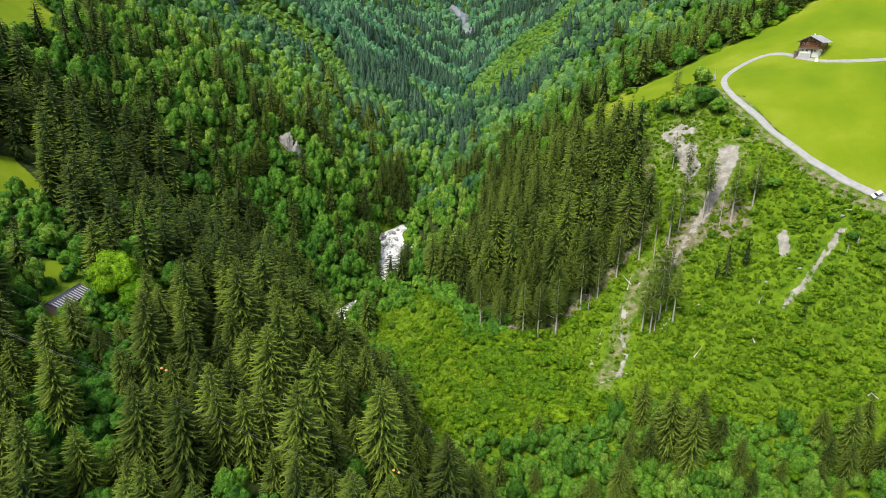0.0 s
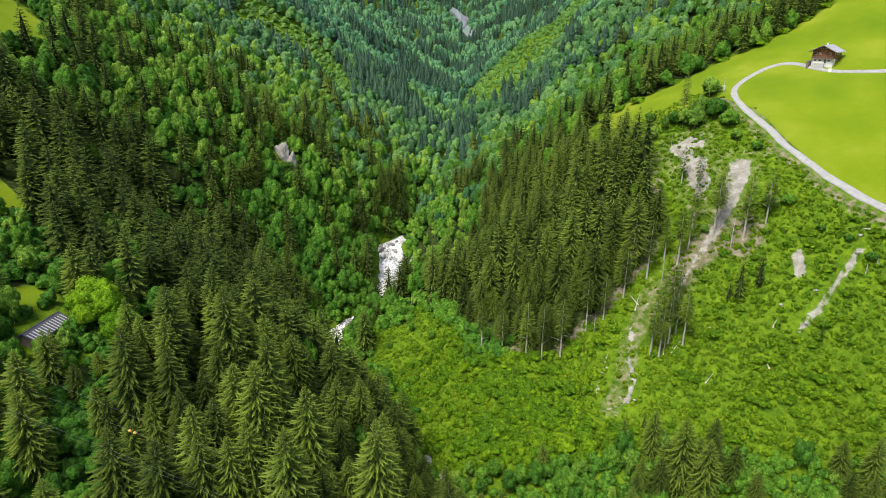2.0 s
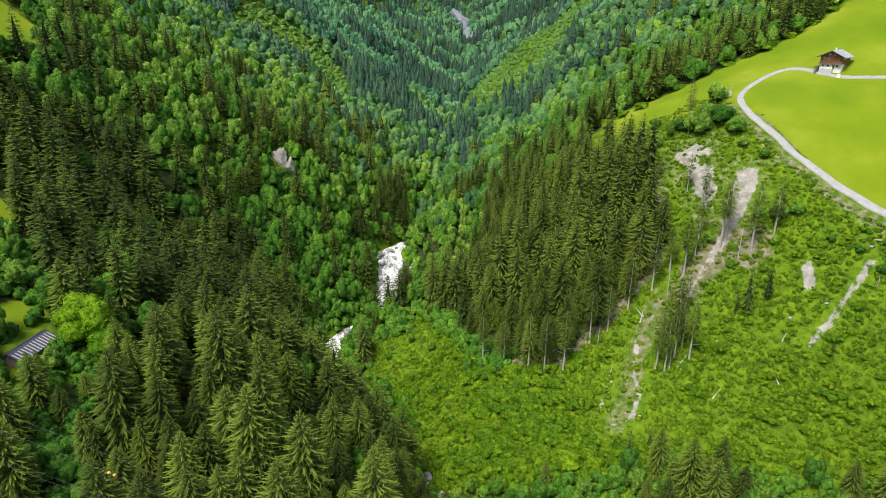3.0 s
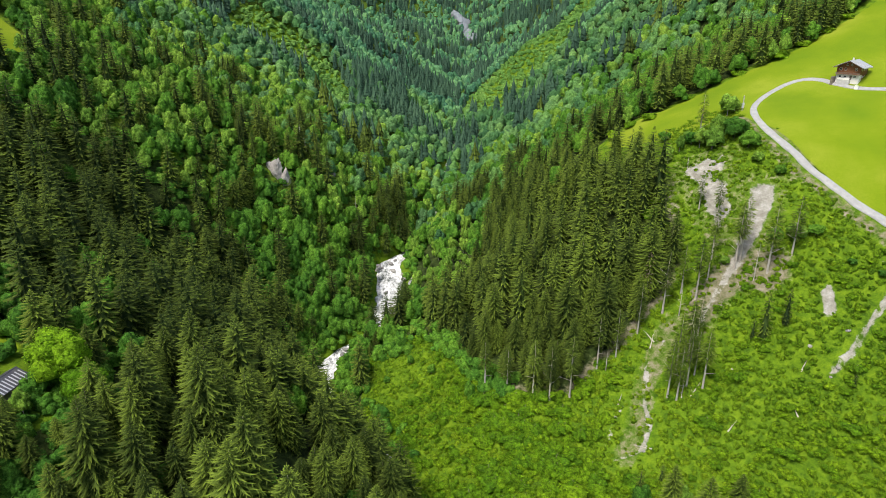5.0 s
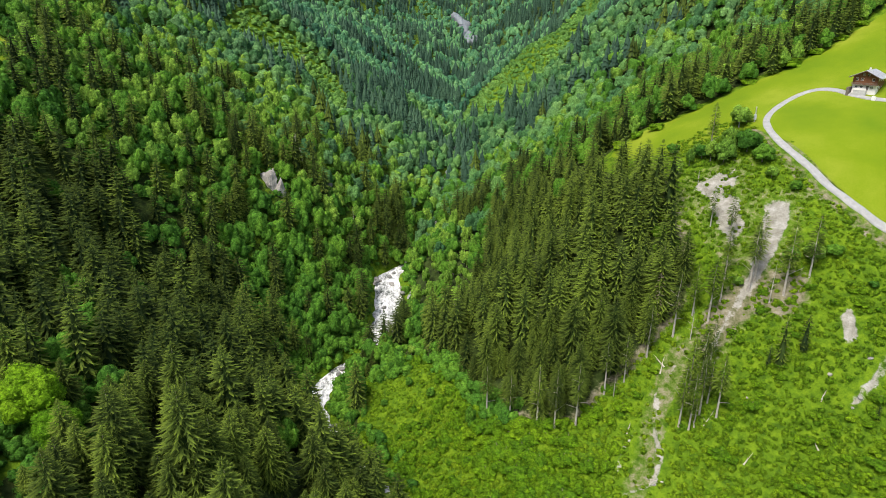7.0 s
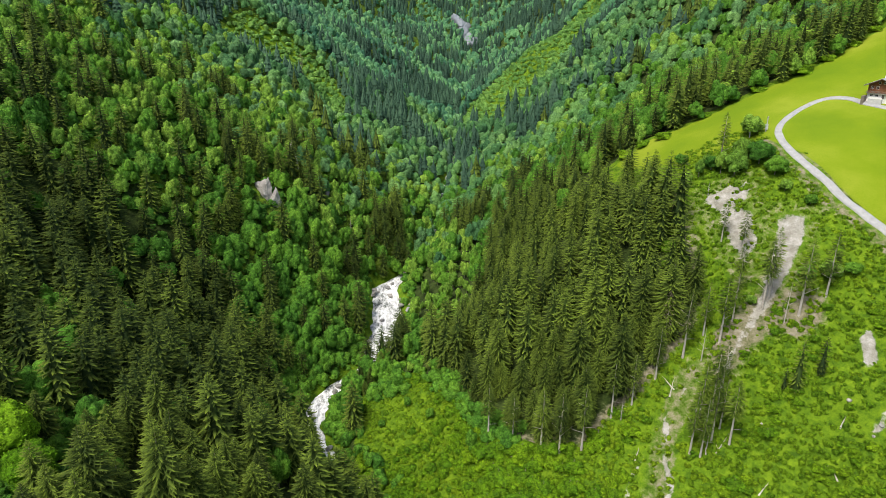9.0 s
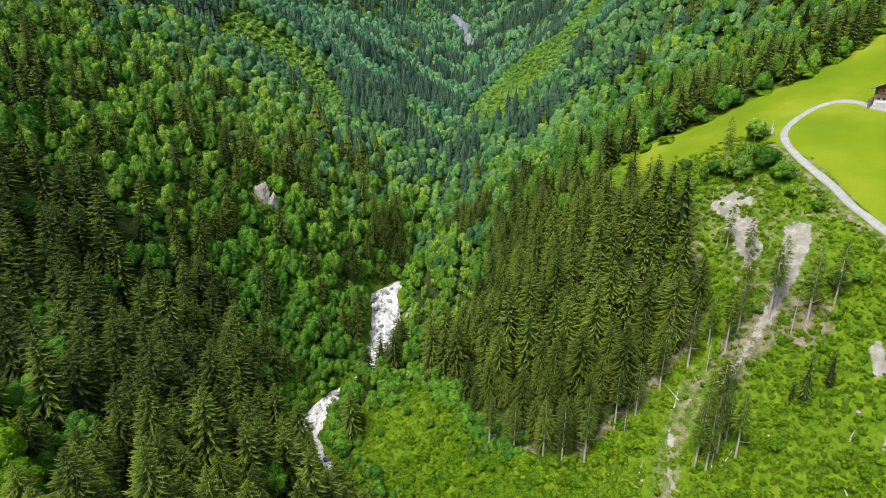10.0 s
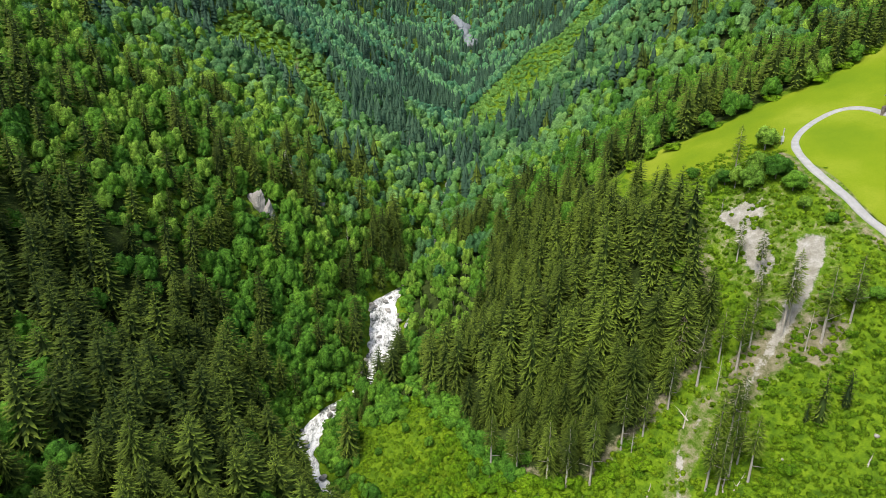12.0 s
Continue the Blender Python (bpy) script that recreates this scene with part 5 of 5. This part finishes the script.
def barn():
    b = new("barn")
    part("wall", prism(-4.2, 4.2, -8, 8, -6, 2.6, 4.9), grey_wood, b, "weathered board walls")
    part("roof_slope", slab([(0, -8.8, 5.2), (-5.2, -8.8, 2.5), (-5.2, 8.8, 2.5), (0, 8.8, 5.2)], 0.22), dark_sheet, b, "plain dark sheet roof")
    roof = part("roof_slope", slab([(0.003, -8.8, 5.2), (5.2, -8.8, 2.5), (5.2, 8.8, 2.5), (0.003, 8.8, 5.2)], 0.22), dark_sheet, b, "dark sheet roof with pale strips")
    for i in range(13):
        y = -8.2 + i * 1.32
        part("roof_strip", slab([(1.2, y, 4.65), (5.15, y, 2.6), (5.15, y + 0.42, 2.6), (1.2, y + 0.42, 4.65)], 0.06), pale_sheet, roof, "pale metal strip")
    part("ridge_cap", block(-0.22, -8.8, 5.12, 0.22, 8.8, 5.28), dark_sheet, b)
    b.matrix_basis = Matrix.Translation((-105.5, 160, float(height(-105.5, 160)) - 0.9)) @ Matrix.Rotation(radians(-8), 4, "Z") @ Matrix.Diagonal((0.75, 0.75, 0.75, 1))
    tagged(b, "old barn with a dark striped sheet-metal roof among trees", "barn")


barn()


def car(x, y, turn, label):
    c = new("car")
    bm = block(-0.9, -2.1, 0.35, 0.9, 2.1, 1.0, 0.12)
    part("body", bm, white_paint, c, "white bodywork")
    bm = bmesh.new()
    lo = [(-0.82, -1.9, 1.0), (0.82, -1.9, 1.0), (0.82, 0.9, 1.0), (-0.82, 0.9, 1.0)]
    hi = [(-0.66, -1.5, 1.52), (0.66, -1.5, 1.52), (0.66, 0.2, 1.52), (-0.66, 0.2, 1.52)]
    a, b2 = [bm.verts.new(v) for v in lo], [bm.verts.new(v) for v in hi]
    for i in range(4):
        bm.faces.new((a[i], a[(i + 1) % 4], b2[(i + 1) % 4], b2[i]))
    bm.faces.new(b2)
    part("windows", bm, window_glass, c, "dark glass all round")
    part("car_roof", block(-0.68, -1.52, 1.5, 0.68, 0.22, 1.58, 0.03), white_paint, c)
    for sx in (-0.85, 0.85):
        for sy in (-1.35, 1.35):
            bm = bmesh.new()
            bmesh.ops.create_cone(bm, cap_ends=True, segments=14, radius1=0.34, radius2=0.34, depth=0.22, matrix=Matrix.Translation((sx, sy, 0.34)) @ Matrix.Rotation(radians(90), 4, "Y"))
            w = part("wheel", bm, black_rubber, c, "black tyre")
            bm = bmesh.new()
            bmesh.ops.create_cone(bm, cap_ends=True, segments=10, radius1=0.2, radius2=0.2, depth=0.24, matrix=Matrix.Translation((sx, sy, 0.34)) @ Matrix.Rotation(radians(90), 4, "Y"))
            part("rim", bm, pale_sheet, w)
    for sx in (-0.6, 0.6):
        part("headlight", block(sx - 0.2, 2.07, 0.62, sx + 0.2, 2.13, 0.82, 0.01), pale_sheet, c)
    g = [float(height(x + dx, y + dy)) for dx, dy in ((0, 0), (2, 0), (0, 2))]
    up = Vector((-(g[1] - g[0]) / 2, -(g[2] - g[0]) / 2, 1)).normalized()
    m = up.to_track_quat("Z", "Y").to_matrix().to_4x4()
    c.matrix_basis = Matrix.Translation((x, y, g[0] + 0.3)) @ m @ Matrix.Rotation(radians(turn), 4, "Z")
    tagged(c, label, "car")


car(163.5, 230, 128, "white car parked on the gravel road")
box_ob = part("storage_box", block(-0.7, -0.5, -0.3, 0.7, 0.5, 1.3, 0.06), white_paint)
box_ob.matrix_basis = Matrix.Translation((173.2, 305.2, float(height(173.2, 305.2)) + 0.1)) @ Matrix.Rotation(radians(-47), 4, "Z")
tagged(box_ob, "small white storage box below the farmhouse", "box")


def transformer_post(x, y):
    post = new("utility_post")
    part("pole", block(-0.14, -0.14, -0.6, 0.14, 0.14, 6.5, 0.03), concrete, post)
    part("cabinet", block(-0.55, -0.4, 1.2, 0.55, 0.4, 3.4, 0.05), pale_sheet, post, "grey metal cabinet")
    part("crossarm", block(-0.9, -0.07, 5.9, 0.9, 0.07, 6.05, 0.01), grey_wood, post)
    post.matrix_basis = planted(x, y)
    tagged(post, "grey utility post with a metal cabinet beside the road", "post")


transformer_post(128.6, 309)


# ---- cables over the valley ----
def cable(points, label, thick=0.008):
    """A thin wire hung through some points."""
    cu = bpy.data.curves.new("cable", "CURVE")
    cu.dimensions, cu.bevel_depth, cu.bevel_resolution, cu.use_fill_caps = "3D", thick, 1, True
    sp = cu.splines.new("POLY")
    a = np.array(points, float)
    xs = np.linspace(a[0, 0], a[-1, 0], 70)
    c = np.polyfit(a[:, 0], a[:, 2], 2)
    sp.points.add(len(xs) - 1)
    for q, x in zip(sp.points, xs):
        q.co = (x, float(np.interp(x, a[:, 0], a[:, 1])), float(np.polyval(c, x)), 1)
    cu.materials.append(cable_steel)
    ob = new("power_cable", cu)
    tagged(ob, label, "cable", "cables over the valley")
    return lambda x: (x, float(np.interp(x, a[:, 0], a[:, 1])), float(np.polyval(c, x)))


hang = cable([(-210, 89.5, 150), (-45.0, 88.0, 66.4), (-8, 87, 45.2), (100, 85, -12)], "thin steel power cable high over the spruces")
cable([(-210, 91.5, 151), (-45.0, 90.0, 67.2), (-8, 89, 46.0), (100, 87, -12)], "thin steel power cable high over the spruces")
cable([(-210, 89.5, 143), (-45.0, 88.0, 60.4), (-8, 87, 39.2), (100, 85, -18)], "thin steel power cable high over the spruces", 0.007)
cable([(-210, 91.5, 141), (-45.0, 90.0, 59.0), (-8, 89, 37.6), (100, 87, -20)], "thin steel power cable high over the spruces", 0.007)


def marker_ball(x):
    b = new("marker_ball")
    bm = bmesh.new()
    bmesh.ops.create_uvsphere(bm, u_segments=14, v_segments=10, radius=0.2)
    part("shell", bm, orange_paint, b, "orange plastic shell")
    bm = bmesh.new()
    bmesh.ops.create_cone(bm, cap_ends=True, segments=10, radius1=0.07, radius2=0.07, depth=0.5, matrix=Matrix.Rotation(radians(90), 4, "Y"))
    part("clamp", bm, cable_steel, b, "steel cable clamp")
    b.matrix_basis = Matrix.Translation(hang(x))
    tagged(b, "small bright orange marker ball on the power cable", "marker ball", "marker balls on the cable")


for x in (-45.2, -44.5, -8.4, -7.5):
    marker_ball(x)
